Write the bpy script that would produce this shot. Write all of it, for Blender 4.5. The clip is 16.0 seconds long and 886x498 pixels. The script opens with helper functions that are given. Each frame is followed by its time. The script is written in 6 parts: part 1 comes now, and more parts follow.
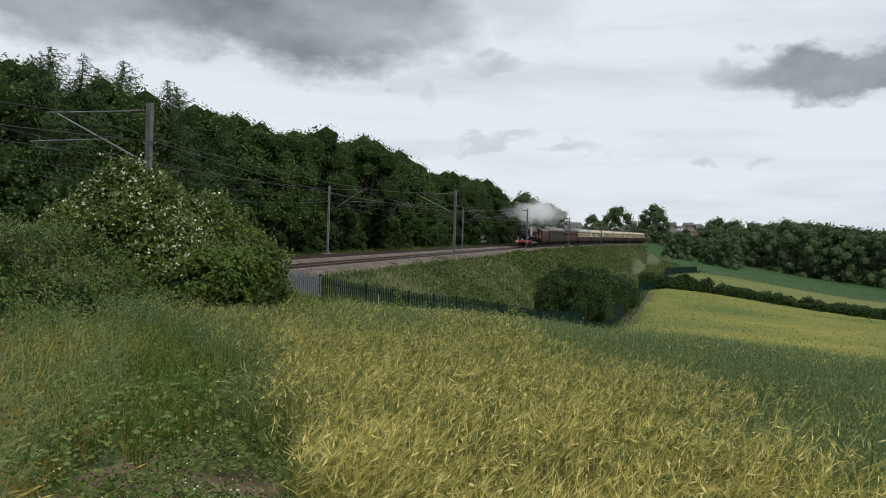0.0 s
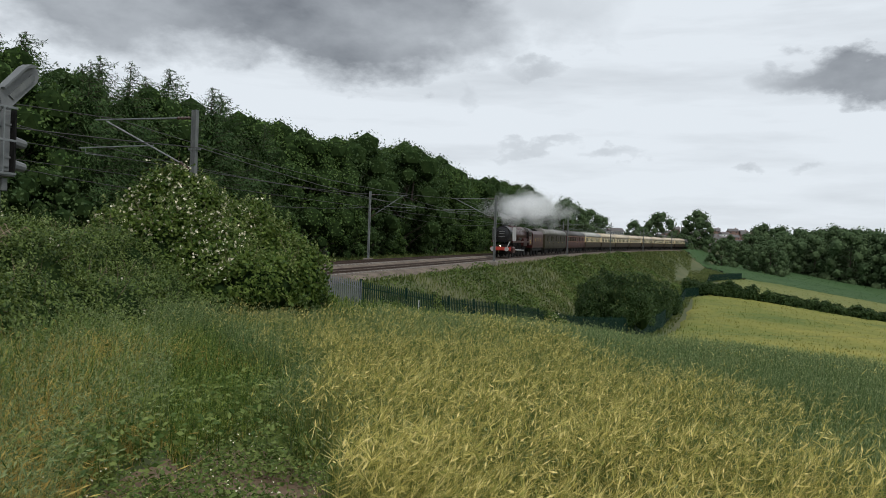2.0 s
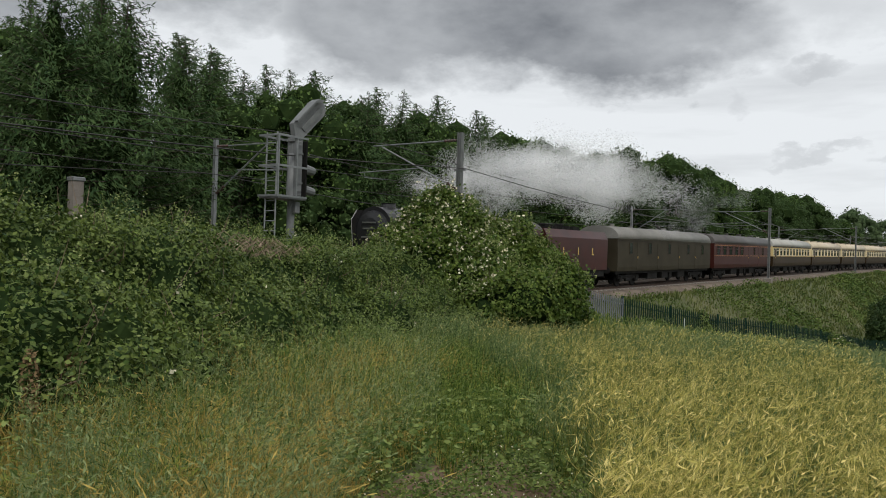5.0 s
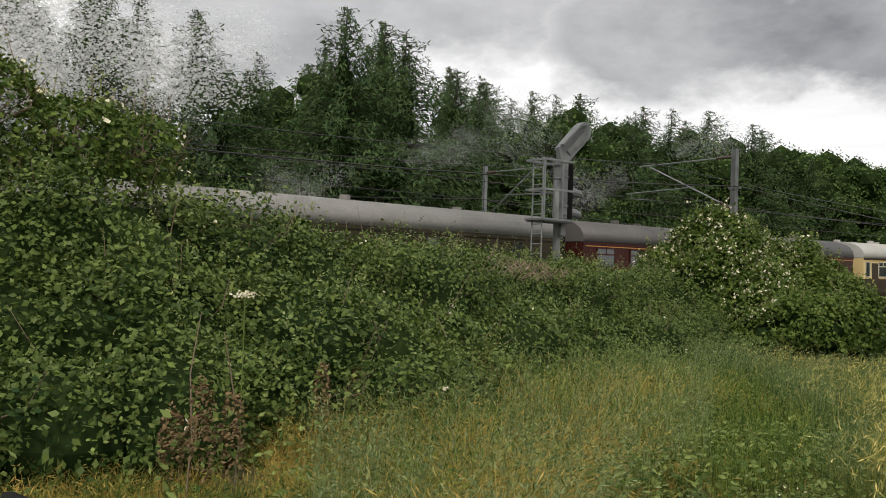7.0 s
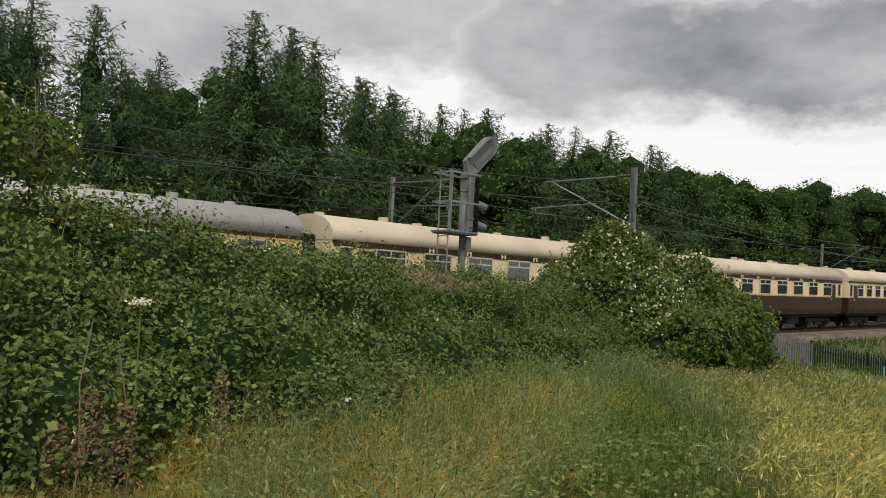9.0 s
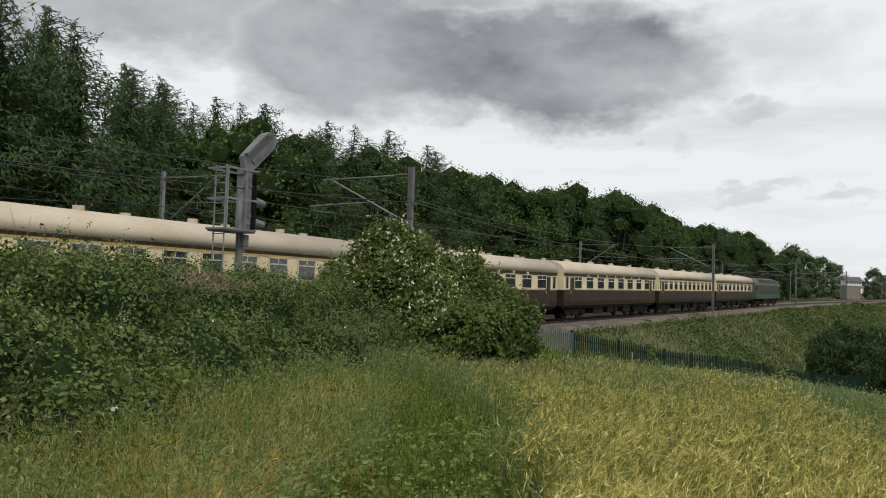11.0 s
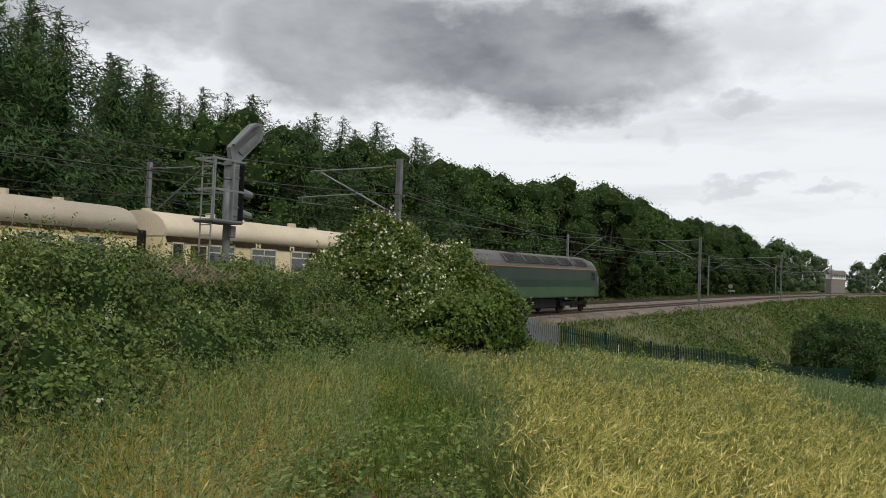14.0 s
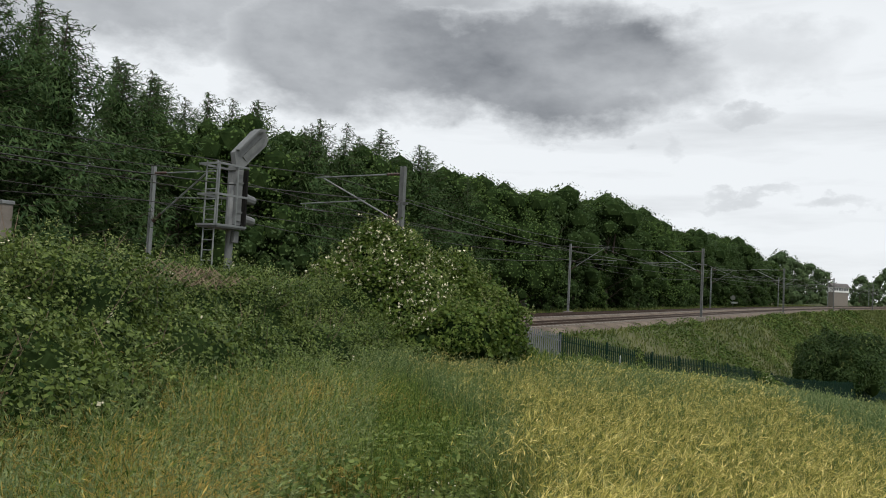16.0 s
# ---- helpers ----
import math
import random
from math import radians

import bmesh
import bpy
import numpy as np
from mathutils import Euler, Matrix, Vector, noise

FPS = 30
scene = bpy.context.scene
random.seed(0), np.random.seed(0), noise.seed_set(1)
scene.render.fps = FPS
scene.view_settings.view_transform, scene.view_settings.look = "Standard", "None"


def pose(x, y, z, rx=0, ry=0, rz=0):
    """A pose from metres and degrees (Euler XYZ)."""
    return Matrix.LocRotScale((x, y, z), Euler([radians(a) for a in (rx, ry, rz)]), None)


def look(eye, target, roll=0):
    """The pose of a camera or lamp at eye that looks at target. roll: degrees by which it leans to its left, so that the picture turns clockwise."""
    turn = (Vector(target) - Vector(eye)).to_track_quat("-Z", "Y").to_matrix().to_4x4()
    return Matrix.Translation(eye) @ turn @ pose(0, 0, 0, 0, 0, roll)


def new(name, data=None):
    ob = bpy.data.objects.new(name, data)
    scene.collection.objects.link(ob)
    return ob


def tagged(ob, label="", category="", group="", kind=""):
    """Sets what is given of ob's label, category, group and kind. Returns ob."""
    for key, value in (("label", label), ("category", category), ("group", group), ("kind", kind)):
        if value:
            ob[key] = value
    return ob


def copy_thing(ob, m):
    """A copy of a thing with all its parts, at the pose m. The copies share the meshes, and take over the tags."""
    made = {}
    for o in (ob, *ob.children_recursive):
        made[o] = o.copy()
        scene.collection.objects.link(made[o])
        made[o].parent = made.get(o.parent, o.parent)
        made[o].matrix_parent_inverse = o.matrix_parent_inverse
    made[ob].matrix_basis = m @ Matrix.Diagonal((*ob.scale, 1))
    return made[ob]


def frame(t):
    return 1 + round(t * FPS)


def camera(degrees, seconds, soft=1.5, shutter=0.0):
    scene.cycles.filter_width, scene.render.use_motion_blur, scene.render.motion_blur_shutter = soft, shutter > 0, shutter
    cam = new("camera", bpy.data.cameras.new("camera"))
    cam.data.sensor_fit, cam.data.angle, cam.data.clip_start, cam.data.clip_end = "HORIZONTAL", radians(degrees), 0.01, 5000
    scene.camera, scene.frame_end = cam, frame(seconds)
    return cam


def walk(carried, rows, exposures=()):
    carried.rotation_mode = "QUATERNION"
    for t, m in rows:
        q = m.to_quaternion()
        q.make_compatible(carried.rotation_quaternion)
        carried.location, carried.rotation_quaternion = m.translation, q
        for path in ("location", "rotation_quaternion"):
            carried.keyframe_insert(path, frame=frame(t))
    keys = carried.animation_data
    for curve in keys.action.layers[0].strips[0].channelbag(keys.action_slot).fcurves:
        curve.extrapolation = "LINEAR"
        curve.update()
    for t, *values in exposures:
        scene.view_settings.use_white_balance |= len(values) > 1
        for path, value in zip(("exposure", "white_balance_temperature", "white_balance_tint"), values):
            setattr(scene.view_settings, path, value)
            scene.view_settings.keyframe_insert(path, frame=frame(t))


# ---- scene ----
cam = camera(56.87, 16.0, 1.0)
scene.cycles.transparent_max_bounces = 24
EYE = 1.65
ROWS = [  # seconds, yaw, pitch, roll
    (0.0, 0.00, -0.40, -1.80),
    (0.5, 1.06, -0.47, -1.94),
    (1.0, 1.51, -0.41, -2.08),
    (1.5, 2.05, -0.27, -2.05),
    (2.0, 2.81, -0.11, -1.97),
    (2.5, 3.91, -0.05, -1.84),
    (3.0, 5.60, -0.07, -1.84),
    (3.5, 8.06, -0.09, -1.96),
    (4.0, 11.43, -0.09, -1.98),
    (4.5, 15.82, 0.04, -2.03),
    (5.0, 20.92, 0.42, -1.80),
    (5.2, 23.50, 0.51, -1.95),
    (7.3, 39.83, 1.49, -1.91),
    (7.5, 39.44, 1.60, -2.08),
    (8.0, 38.15, 1.79, -2.49),
    (8.5, 36.33, 2.03, -2.78),
    (9.0, 32.77, 2.43, -2.90),
    (9.5, 27.11, 2.83, -2.75),
    (10.0, 21.72, 3.32, -2.47),
    (10.2, 20.19, 3.36, -2.46),
    (12.3, 16.60, 2.32, -1.70),
    (12.5, 16.68, 2.28, -1.76),
    (13.0, 16.82, 2.20, -1.91),
    (13.5, 16.85, 2.22, -1.96),
    (14.0, 16.59, 2.41, -2.13),
    (14.5, 16.52, 2.60, -2.47),
    (15.0, 16.61, 2.70, -2.73),
    (15.5, 16.72, 2.90, -2.89),
    (16.0, 16.73, 2.96, -2.89),
]
EXPOSURES = [(0, -0.2, 6150, 8), (3.5, -0.2, 6150, 8), (5, -0.15, 6400, 9), (7.5, 0.12, 6750, 11), (8.2, 0.05, 6750, 11), (9, 0.03, 6750, 11), (10, -0.12, 6600, 10), (12.5, -0.1, 6450, 10), (16, -0.06, 6400, 9)]
walk(cam, [(t, pose(0, 0, EYE, 90 + pitch, roll, yaw)) for t, yaw, pitch, roll in ROWS], EXPOSURES)

# ---- world, sun ----
world = bpy.data.worlds.new("world")
scene.world = world
world.use_nodes = True


def build_sky():
    nt = world.node_tree
    nt.nodes.clear()
    N, L = nt.nodes.new, nt.links.new

    def math_node(op, a, b=None, clamp=False):
        n = N("ShaderNodeMath")
        n.operation, n.use_clamp = op, clamp
        for i, v in enumerate((a, b)):
            if v is None:
                continue
            if isinstance(v, (int, float)):
                n.inputs[i].default_value = v
            else:
                L(v, n.inputs[i])
        return n.outputs[0]

    out, bg = N("ShaderNodeOutputWorld"), N("ShaderNodeBackground")
    sky = N("ShaderNodeTexSky")
    sky.sky_type, sky.sun_disc = "NISHITA", False
    sky.sun_elevation, sky.sun_rotation = radians(52), radians(150)
    tc, sep = N("ShaderNodeTexCoord"), N("ShaderNodeSeparateXYZ")
    L(tc.outputs["Generated"], sep.inputs[0])
    x, y, z = sep.outputs
    zc = math_node("ADD", math_node("MAXIMUM", z, 0.0), 0.09)
    flat = N("ShaderNodeCombineXYZ")
    L(math_node("DIVIDE", x, zc), flat.inputs[0])
    L(math_node("DIVIDE", y, zc), flat.inputs[1])

    def cloud_noise(scale, detail, rough, seed, stretch=1.0):
        m = N("ShaderNodeMapping")
        m.inputs["Location"].default_value = (seed, seed * 0.7, 0)
        m.inputs["Scale"].default_value = (scale, scale, scale * stretch)
        L(tc.outputs["Generated"], m.inputs[0])
        n = N("ShaderNodeTexNoise")
        n.inputs["Scale"].default_value, n.inputs["Detail"].default_value, n.inputs["Roughness"].default_value = 1.0, detail, rough
        L(m.outputs[0], n.inputs["Vector"])
        return n.outputs["Fac"]

    big, fine, thin = cloud_noise(4.5, 8, 0.58, 5.4, 2.0), cloud_noise(13, 8, 0.6, 7.7, 1.8), cloud_noise(3.0, 7, 0.55, 1.3, 7.0)
    az = math_node("ARCTAN2", math_node("MULTIPLY", x, -1.0), y)
    el = math_node("ARCSINE", z)
    wob = math_node("MULTIPLY", math_node("SUBTRACT", fine, 0.5), 0.10)
    wob2 = math_node("MULTIPLY", math_node("SUBTRACT", big, 0.5), 0.2)
    total = None
    # the great cloud masses: azimuth, elevation, half width, half height (degrees), darkness
    for ca, ce, wa, we, dark in CLOUDS:
        dx = math_node("DIVIDE", math_node("SUBTRACT", math_node("ADD", az, wob2), radians(ca)), radians(wa))
        dy = math_node("DIVIDE", math_node("SUBTRACT", math_node("ADD", el, wob), radians(ce)), radians(we))
        r2 = math_node("ADD", math_node("MULTIPLY", dx, dx), math_node("MULTIPLY", dy, dy))
        m = math_node("MULTIPLY", math_node("MULTIPLY", math_node("SUBTRACT", 1.15, r2), 1.35 if dark > 0.6 else 0.8, True), dark, True)
        total = m if total is None else math_node("MAXIMUM", total, m)
    texture = math_node("MULTIPLY", math_node("SUBTRACT", big, 0.5), 1.25)
    body = math_node("MULTIPLY", total, math_node("ADD", 0.78, texture), True)
    streak = math_node("MULTIPLY", math_node("SUBTRACT", thin, 0.46, True), 1.1, True)
    high = math_node("MULTIPLY", math_node("SUBTRACT", big, 0.4, True), math_node("MULTIPLY", math_node("SUBTRACT", el, 0.30, True), 6.0, True))
    cover = math_node("MAXIMUM", math_node("MAXIMUM", body, streak), math_node("MULTIPLY", high, 1.5, True))
    mix = N("ShaderNodeMix")
    mix.data_type = "RGBA"
    mix.inputs[6].default_value, mix.inputs[7].default_value = (0.935, 0.955, 0.975, 1), (0.19, 0.20, 0.22, 1)
    L(cover, mix.inputs[0])
    veil = N("ShaderNodeMix")
    veil.data_type = "RGBA"
    veil.inputs[0].default_value = 0.97
    dim = N("ShaderNodeMix")
    dim.data_type = "RGBA"
    dim.inputs[0].default_value = 0.9
    dim.inputs[7].default_value = (0, 0, 0, 1)
    L(sky.outputs[0], dim.inputs[6])
    L(dim.outputs[2], veil.inputs[6])
    L(mix.outputs[2], veil.inputs[7])
    L(veil.outputs[2], bg.inputs[0])
    bg.inputs[1].default_value = 1.0
    L(bg.outputs[0], out.inputs[0])


CLOUDS = [
    (10.5, 15.6, 14.0, 4.9, 0.95), (-5, 16.4, 6, 2.4, 0.42), (24, 16.2, 10, 5.2, 0.95), (38, 20, 12, 6, 0.75), (52, 18, 13, 8, 0.8), (25, 22, 20, 4.5, 0.75),
    (-27.5, 11.4, 9.5, 2.1, 1.0), (-9.5, 6.6, 2.4, 0.6, 0.45), (-3.5, 7.2, 3.5, 0.5, 0.4), (1.5, 10.4, 1.2, 1.2, 0.35),
    (-17, 6.2, 1.2, 0.5, 0.4), (-3, 12.3, 2.6, 0.8, 0.5), (-21, 6.0, 1.5, 0.5, 0.35),
]
build_sky()
sun = new("sun", bpy.data.lights.new("sun", "SUN"))
sun.data.energy, sun.data.angle, sun.data.color = 2.0, radians(11), (1.0, 0.97, 0.91)
sun.matrix_world = look((0, 0, 40), (0 + 40 * math.sin(radians(150)) * -0.78, 0 - 40 * math.cos(radians(150)) * 0.78, 0))


# ---- materials ----
def material(name, c1, c2=None, rough=0.7, scale=3.0, fine=40.0, bump=0.0, metal=0.0, island=0.0, translucent=0.0, c3=None, glow=0.0, spec=0.4):
    m = bpy.data.materials.new(name)
    m.use_nodes = True
    nt = m.node_tree
    N, L = nt.nodes.new, nt.links.new
    b = nt.nodes["Principled BSDF"]
    c2 = c2 or tuple(v * 0.75 for v in c1)
    tc = N("ShaderNodeTexCoord")
    n1, n2 = N("ShaderNodeTexNoise"), N("ShaderNodeTexNoise")
    for n, s in ((n1, scale), (n2, fine)):
        n.inputs["Scale"].default_value, n.inputs["Detail"].default_value = s, 5
        L(tc.outputs["Object"], n.inputs["Vector"])
    ramp = N("ShaderNodeValToRGB")
    ramp.color_ramp.elements[0].position, ramp.color_ramp.elements[1].position = 0.35, 0.68
    ramp.color_ramp.elements[0].color, ramp.color_ramp.elements[1].color = (*c1, 1), (*c2, 1)
    if c3:
        e = ramp.color_ramp.elements.new(0.52)
        e.color = (*c3, 1)
    add = N("ShaderNodeMix")
    add.inputs[0].default_value = 0.3
    L(n1.outputs["Fac"], add.inputs[2])
    L(n2.outputs["Fac"], add.inputs[3])
    drive = add.outputs[0]
    if island:
        geo, mi = N("ShaderNodeNewGeometry"), N("ShaderNodeMix")
        mi.inputs[0].default_value = island
        L(drive, mi.inputs[2])
        mr = N("ShaderNodeMapRange")
        mr.inputs[3].default_value, mr.inputs[4].default_value = 0.25, 0.78
        L(geo.outputs["Random Per Island"], mr.inputs[0])
        L(mr.outputs[0], mi.inputs[3])
        drive = mi.outputs[0]
    L(drive, ramp.inputs[0])
    L(ramp.outputs[0], b.inputs["Base Color"])
    b.inputs["Roughness"].default_value, b.inputs["Metallic"].default_value = rough, metal
    b.inputs["Specular IOR Level"].default_value = spec
    if bump:
        bn = N("ShaderNodeBump")
        bn.inputs["Strength"].default_value, bn.inputs["Distance"].default_value = bump, 0.02
        L(n2.outputs["Fac"], bn.inputs["Height"])
        L(bn.outputs[0], b.inputs["Normal"])
    if glow:
        L(ramp.outputs[0], b.inputs["Emission Color"])
        b.inputs["Emission Strength"].default_value = glow
    if translucent:
        tr, ms = N("ShaderNodeBsdfTranslucent"), N("ShaderNodeMixShader")
        ms.inputs[0].default_value = translucent
        L(ramp.outputs[0], tr.inputs[0])
        L(b.outputs[0], ms.inputs[1])
        L(tr.outputs[0], ms.inputs[2])
        L(ms.outputs[0], nt.nodes["Material Output"].inputs[0])
    return m


M_EARTH = material("field_earth", (0.06, 0.075, 0.024), (0.12, 0.115, 0.05), 0.95, 0.12, 2.5, c3=(0.075, 0.085, 0.03))
M_BALLAST = material("ballast", (0.085, 0.066, 0.052), (0.20, 0.16, 0.125), 0.95, 0.8, 14, 0.9, spec=0.2)
M_SOIL = material("trodden_soil", (0.13, 0.085, 0.055), (0.22, 0.16, 0.11), 0.95, 1.5, 18, 0.8, spec=0.15)
M_RAIL = material("rusty_rail", (0.045, 0.026, 0.017), (0.085, 0.052, 0.036), 0.6, 2, 30, 0.2, 0.4)
M_SLEEPER = material("concrete_sleeper", (0.16, 0.14, 0.12), (0.26, 0.23, 0.2), 0.9, 3, 40, 0.3)
M_STEEL = material("galvanised_steel", (0.17, 0.18, 0.18), (0.27, 0.28, 0.28), 0.55, 2, 25, 0.15, 0.5)
M_STEEL_D = material("weathered_mast_steel", (0.11, 0.115, 0.115), (0.19, 0.195, 0.19), 0.7, 2, 25, 0.2, 0.3)
M_WIRE = material("contact_wire", (0.03, 0.03, 0.03), (0.05, 0.045, 0.04), 0.5, 2, 20, 0, 0.4)
M_INSUL = material("insulator_glaze", (0.05, 0.03, 0.025), (0.08, 0.05, 0.04), 0.25, 5, 30)
M_SIGNAL = material("signal_grey_paint", (0.115, 0.12, 0.12), (0.18, 0.185, 0.185), 0.6, 1.5, 30, 0.1)
M_BLACK = material("sooty_black", (0.010, 0.010, 0.010), (0.026, 0.024, 0.022), 0.8, 2, 25, 0.2, spec=0.12)
M_GLOSSBLACK = material("black_boiler_paint", (0.012, 0.012, 0.014), (0.025, 0.025, 0.025), 0.3, 1.5, 25, 0.05)
M_CRIMSON = material("crimson_engine_paint", (0.036, 0.008, 0.007), (0.062, 0.013, 0.011), 0.35, 1.2, 30, 0.03, spec=0.35)
M_MAROON = material("maroon_coach_paint", (0.038, 0.009, 0.007), (0.056, 0.014, 0.011), 0.45, 0.8, 30, 0.03, spec=0.18)
M_RED = material("red_buffer_beam", (0.34, 0.03, 0.02), (0.42, 0.05, 0.03), 0.45, 3, 30)
M_OLIVE = material("dull_olive_brown_van_paint", (0.030, 0.025, 0.015), (0.05, 0.042, 0.027), 0.6, 0.8, 25, 0.05, spec=0.12)
M_UMBER = material("umber_brown_coach_paint", (0.028, 0.017, 0.008), (0.048, 0.030, 0.016), 0.5, 0.6, 25, 0.03, spec=0.15)
M_CREAM = material("cream_coach_paint", (0.66, 0.53, 0.30), (0.78, 0.66, 0.42), 0.35, 0.8, 25, 0.03)
M_CREAMY = material("yellowed_cream_coach_paint", (0.62, 0.46, 0.20), (0.72, 0.56, 0.28), 0.4, 0.8, 25, 0.03)
M_ROOFW = material("cream_white_roof", (0.44, 0.36, 0.255), (0.60, 0.51, 0.385), 0.6, 0.5, 12, 0.1)
M_ROOFG = material("light_grey_roof", (0.30, 0.29, 0.26), (0.44, 0.43, 0.40), 0.6, 0.5, 12, 0.1)
M_ROOFM = material("weathered_grey_roof", (0.15, 0.145, 0.13), (0.25, 0.24, 0.22), 0.65, 0.5, 12, 0.1)
M_ROOFD = material("dark_grey_roof", (0.06, 0.057, 0.055), (0.11, 0.10, 0.095), 0.6, 0.5, 12, 0.1)
M_GOLD = material("gold_lining", (0.55, 0.36, 0.08), (0.65, 0.45, 0.12), 0.4)
M_LINE = material("orange_lining", (0.42, 0.17, 0.04), (0.5, 0.22, 0.06), 0.4)
M_GREEN = material("dull_green_diesel_paint", (0.011, 0.028, 0.016), (0.022, 0.042, 0.025), 0.45, 0.8, 20, 0.05, spec=0.25)
M_GREENL = material("pale_green_diesel_band", (0.035, 0.075, 0.03), (0.05, 0.095, 0.04), 0.5, 0.8, 20, 0.05, spec=0.2)
M_YELLOW = material("warning_yellow_paint", (0.75, 0.42, 0.02), (0.8, 0.5, 0.04), 0.4)
M_GLASS = material("dark_window_glass", (0.02, 0.024, 0.026), (0.05, 0.055, 0.055), 0.05, 0.6, 8, spec=0.9)
M_FRAME = material("pale_window_frame", (0.5, 0.45, 0.33), (0.6, 0.55, 0.42), 0.4)
M_CHROME = material("polished_steel", (0.45, 0.45, 0.44), (0.55, 0.55, 0.53), 0.3, 3, 20, 0, 0.9)
M_DEFLECT = material("pale_smoke_deflector", (0.30, 0.29, 0.29), (0.42, 0.41, 0.40), 0.3, 1, 10)
M_LAMP = material("headlamp_glow", (1.0, 0.85, 0.6), (1.0, 0.9, 0.7), 0.3, glow=6.0)




def steam_material():
    m = material("white_steam", (0.97, 0.975, 0.98), (0.99, 0.99, 0.99), 1.0, translucent=0.45, spec=0.0)
    nt = m.node_tree
    out = nt.nodes["Material Output"]
    cloud = out.inputs[0].links[0].from_socket
    clear, mix = nt.nodes.new("ShaderNodeBsdfTransparent"), nt.nodes.new("ShaderNodeMixShader")
    mix.inputs[0].default_value = 0.4
    nt.links.new(clear.outputs[0], mix.inputs[1])
    nt.links.new(cloud, mix.inputs[2])
    nt.links.new(mix.outputs[0], out.inputs[0])
    return m


M_STEAM = steam_material()
M_FENCEG = material("green_fence_paint", (0.004, 0.020, 0.012), (0.008, 0.032, 0.020), 0.7, 1, 20, spec=0.15)
M_FENCES = material("grey_galvanised_palisade", (0.12, 0.13, 0.14), (0.20, 0.21, 0.22), 0.65, 1, 20, 0, 0.2)
M_BARK = material("bark", (0.05, 0.04, 0.03), (0.10, 0.08, 0.06), 0.95, 3, 20, 0.6)
M_LEAF = material("broadleaf_foliage", (0.042, 0.088, 0.019), (0.115, 0.172, 0.042), 0.6, 0.35, 3, island=0.5, translucent=0.25, spec=0.15)
M_LEAF_D = material("dark_foliage", (0.026, 0.054, 0.017), (0.072, 0.11, 0.032), 0.6, 0.35, 3, island=0.5, translucent=0.22, spec=0.15)
# greyer than the near leaves: distance haze put into the leaf colour
M_LEAF_FAR = material("hazed_far_foliage", (0.05, 0.082, 0.036), (0.10, 0.14, 0.062), 0.8, 0.1, 1, island=0.5, translucent=0.2, spec=0.1)
M_NEEDLE = material("larch_foliage", (0.034, 0.07, 0.026), (0.09, 0.14, 0.046), 0.7, 0.4, 3, island=0.5, translucent=0.25, spec=0.1)
M_BRAMBLE = material("bramble_leaf", (0.016, 0.042, 0.007), (0.165, 0.215, 0.052), 0.5, 0.9, 4, island=0.55, translucent=0.22, spec=0.16)
M_SHOOT = material("young_bramble_shoot", (0.13, 0.19, 0.055), (0.33, 0.36, 0.14), 0.55, 0.8, 4, island=0.6, translucent=0.3, spec=0.15)
M_ROSE = material("dog_rose_leaf", (0.04, 0.08, 0.013), (0.15, 0.20, 0.04), 0.55, 0.5, 4, island=0.65, translucent=0.3, spec=0.15)
M_PETAL = material("cream_white_petal", (0.80, 0.74, 0.50), (0.86, 0.80, 0.66), 0.7, 2, 10, translucent=0.25)
M_TWIG = material("dry_twig", (0.16, 0.11, 0.075), (0.28, 0.21, 0.15), 0.9, 3, 20)
# dark tone of the solid fillers, standing in for shade deep among the leaves
M_CORE = material("core_shade_fill", (0.014, 0.026, 0.009), (0.030, 0.048, 0.015), 1.0, 1, 6, spec=0.0)
M_WHEAT = material("ripening_barley", (0.24, 0.25, 0.055), (0.86, 0.73, 0.29), 0.6, 0.35, 3, island=0.75, translucent=0.3, c3=(0.54, 0.46, 0.12), spec=0.15)
M_STRAW = material("barley_straw", (0.045, 0.085, 0.017), (0.34, 0.30, 0.085), 0.75, 0.35, 3, island=0.75, translucent=0.3, spec=0.08)
M_GRASS = material("tall_meadow_grass", (0.024, 0.064, 0.008), (0.30, 0.345, 0.075), 0.55, 0.45, 3, island=0.78, translucent=0.35, spec=0.12, c3=(0.082, 0.142, 0.025))
M_BANK = material("rough_bank_grass", (0.045, 0.08, 0.02), (0.17, 0.18, 0.06), 0.7, 0.12, 2, island=0.5, translucent=0.3, spec=0.1)
M_SCRUB = material("bank_scrub_leaf", (0.032, 0.068, 0.014), (0.15, 0.195, 0.05), 0.65, 0.25, 2, island=0.5, translucent=0.25, spec=0.1)
M_OAT = material("pale_oat_grass", (0.12, 0.17, 0.065), (0.31, 0.36, 0.16), 0.65, 0.3, 3, island=0.8, translucent=0.35, spec=0.1)
M_OATSTEM = material("oat_stem", (0.03, 0.068, 0.02), (0.16, 0.22, 0.08), 0.6, 0.4, 3, island=0.8, translucent=0.3, spec=0.12)
M_DOCK = material("brown_dock_seed", (0.10, 0.068, 0.035), (0.21, 0.145, 0.075), 0.9, 2, 10, island=0.6, spec=0.05)
M_DRY = material("dry_orange_grass", (0.32, 0.21, 0.05), (0.62, 0.47, 0.14), 0.75, 0.4, 3, island=0.6, translucent=0.3, spec=0.08)
M_WEED = material("low_weed_leaf", (0.055, 0.10, 0.022), (0.24, 0.29, 0.085), 0.6, 0.8, 5, island=0.6, translucent=0.25, spec=0.12)


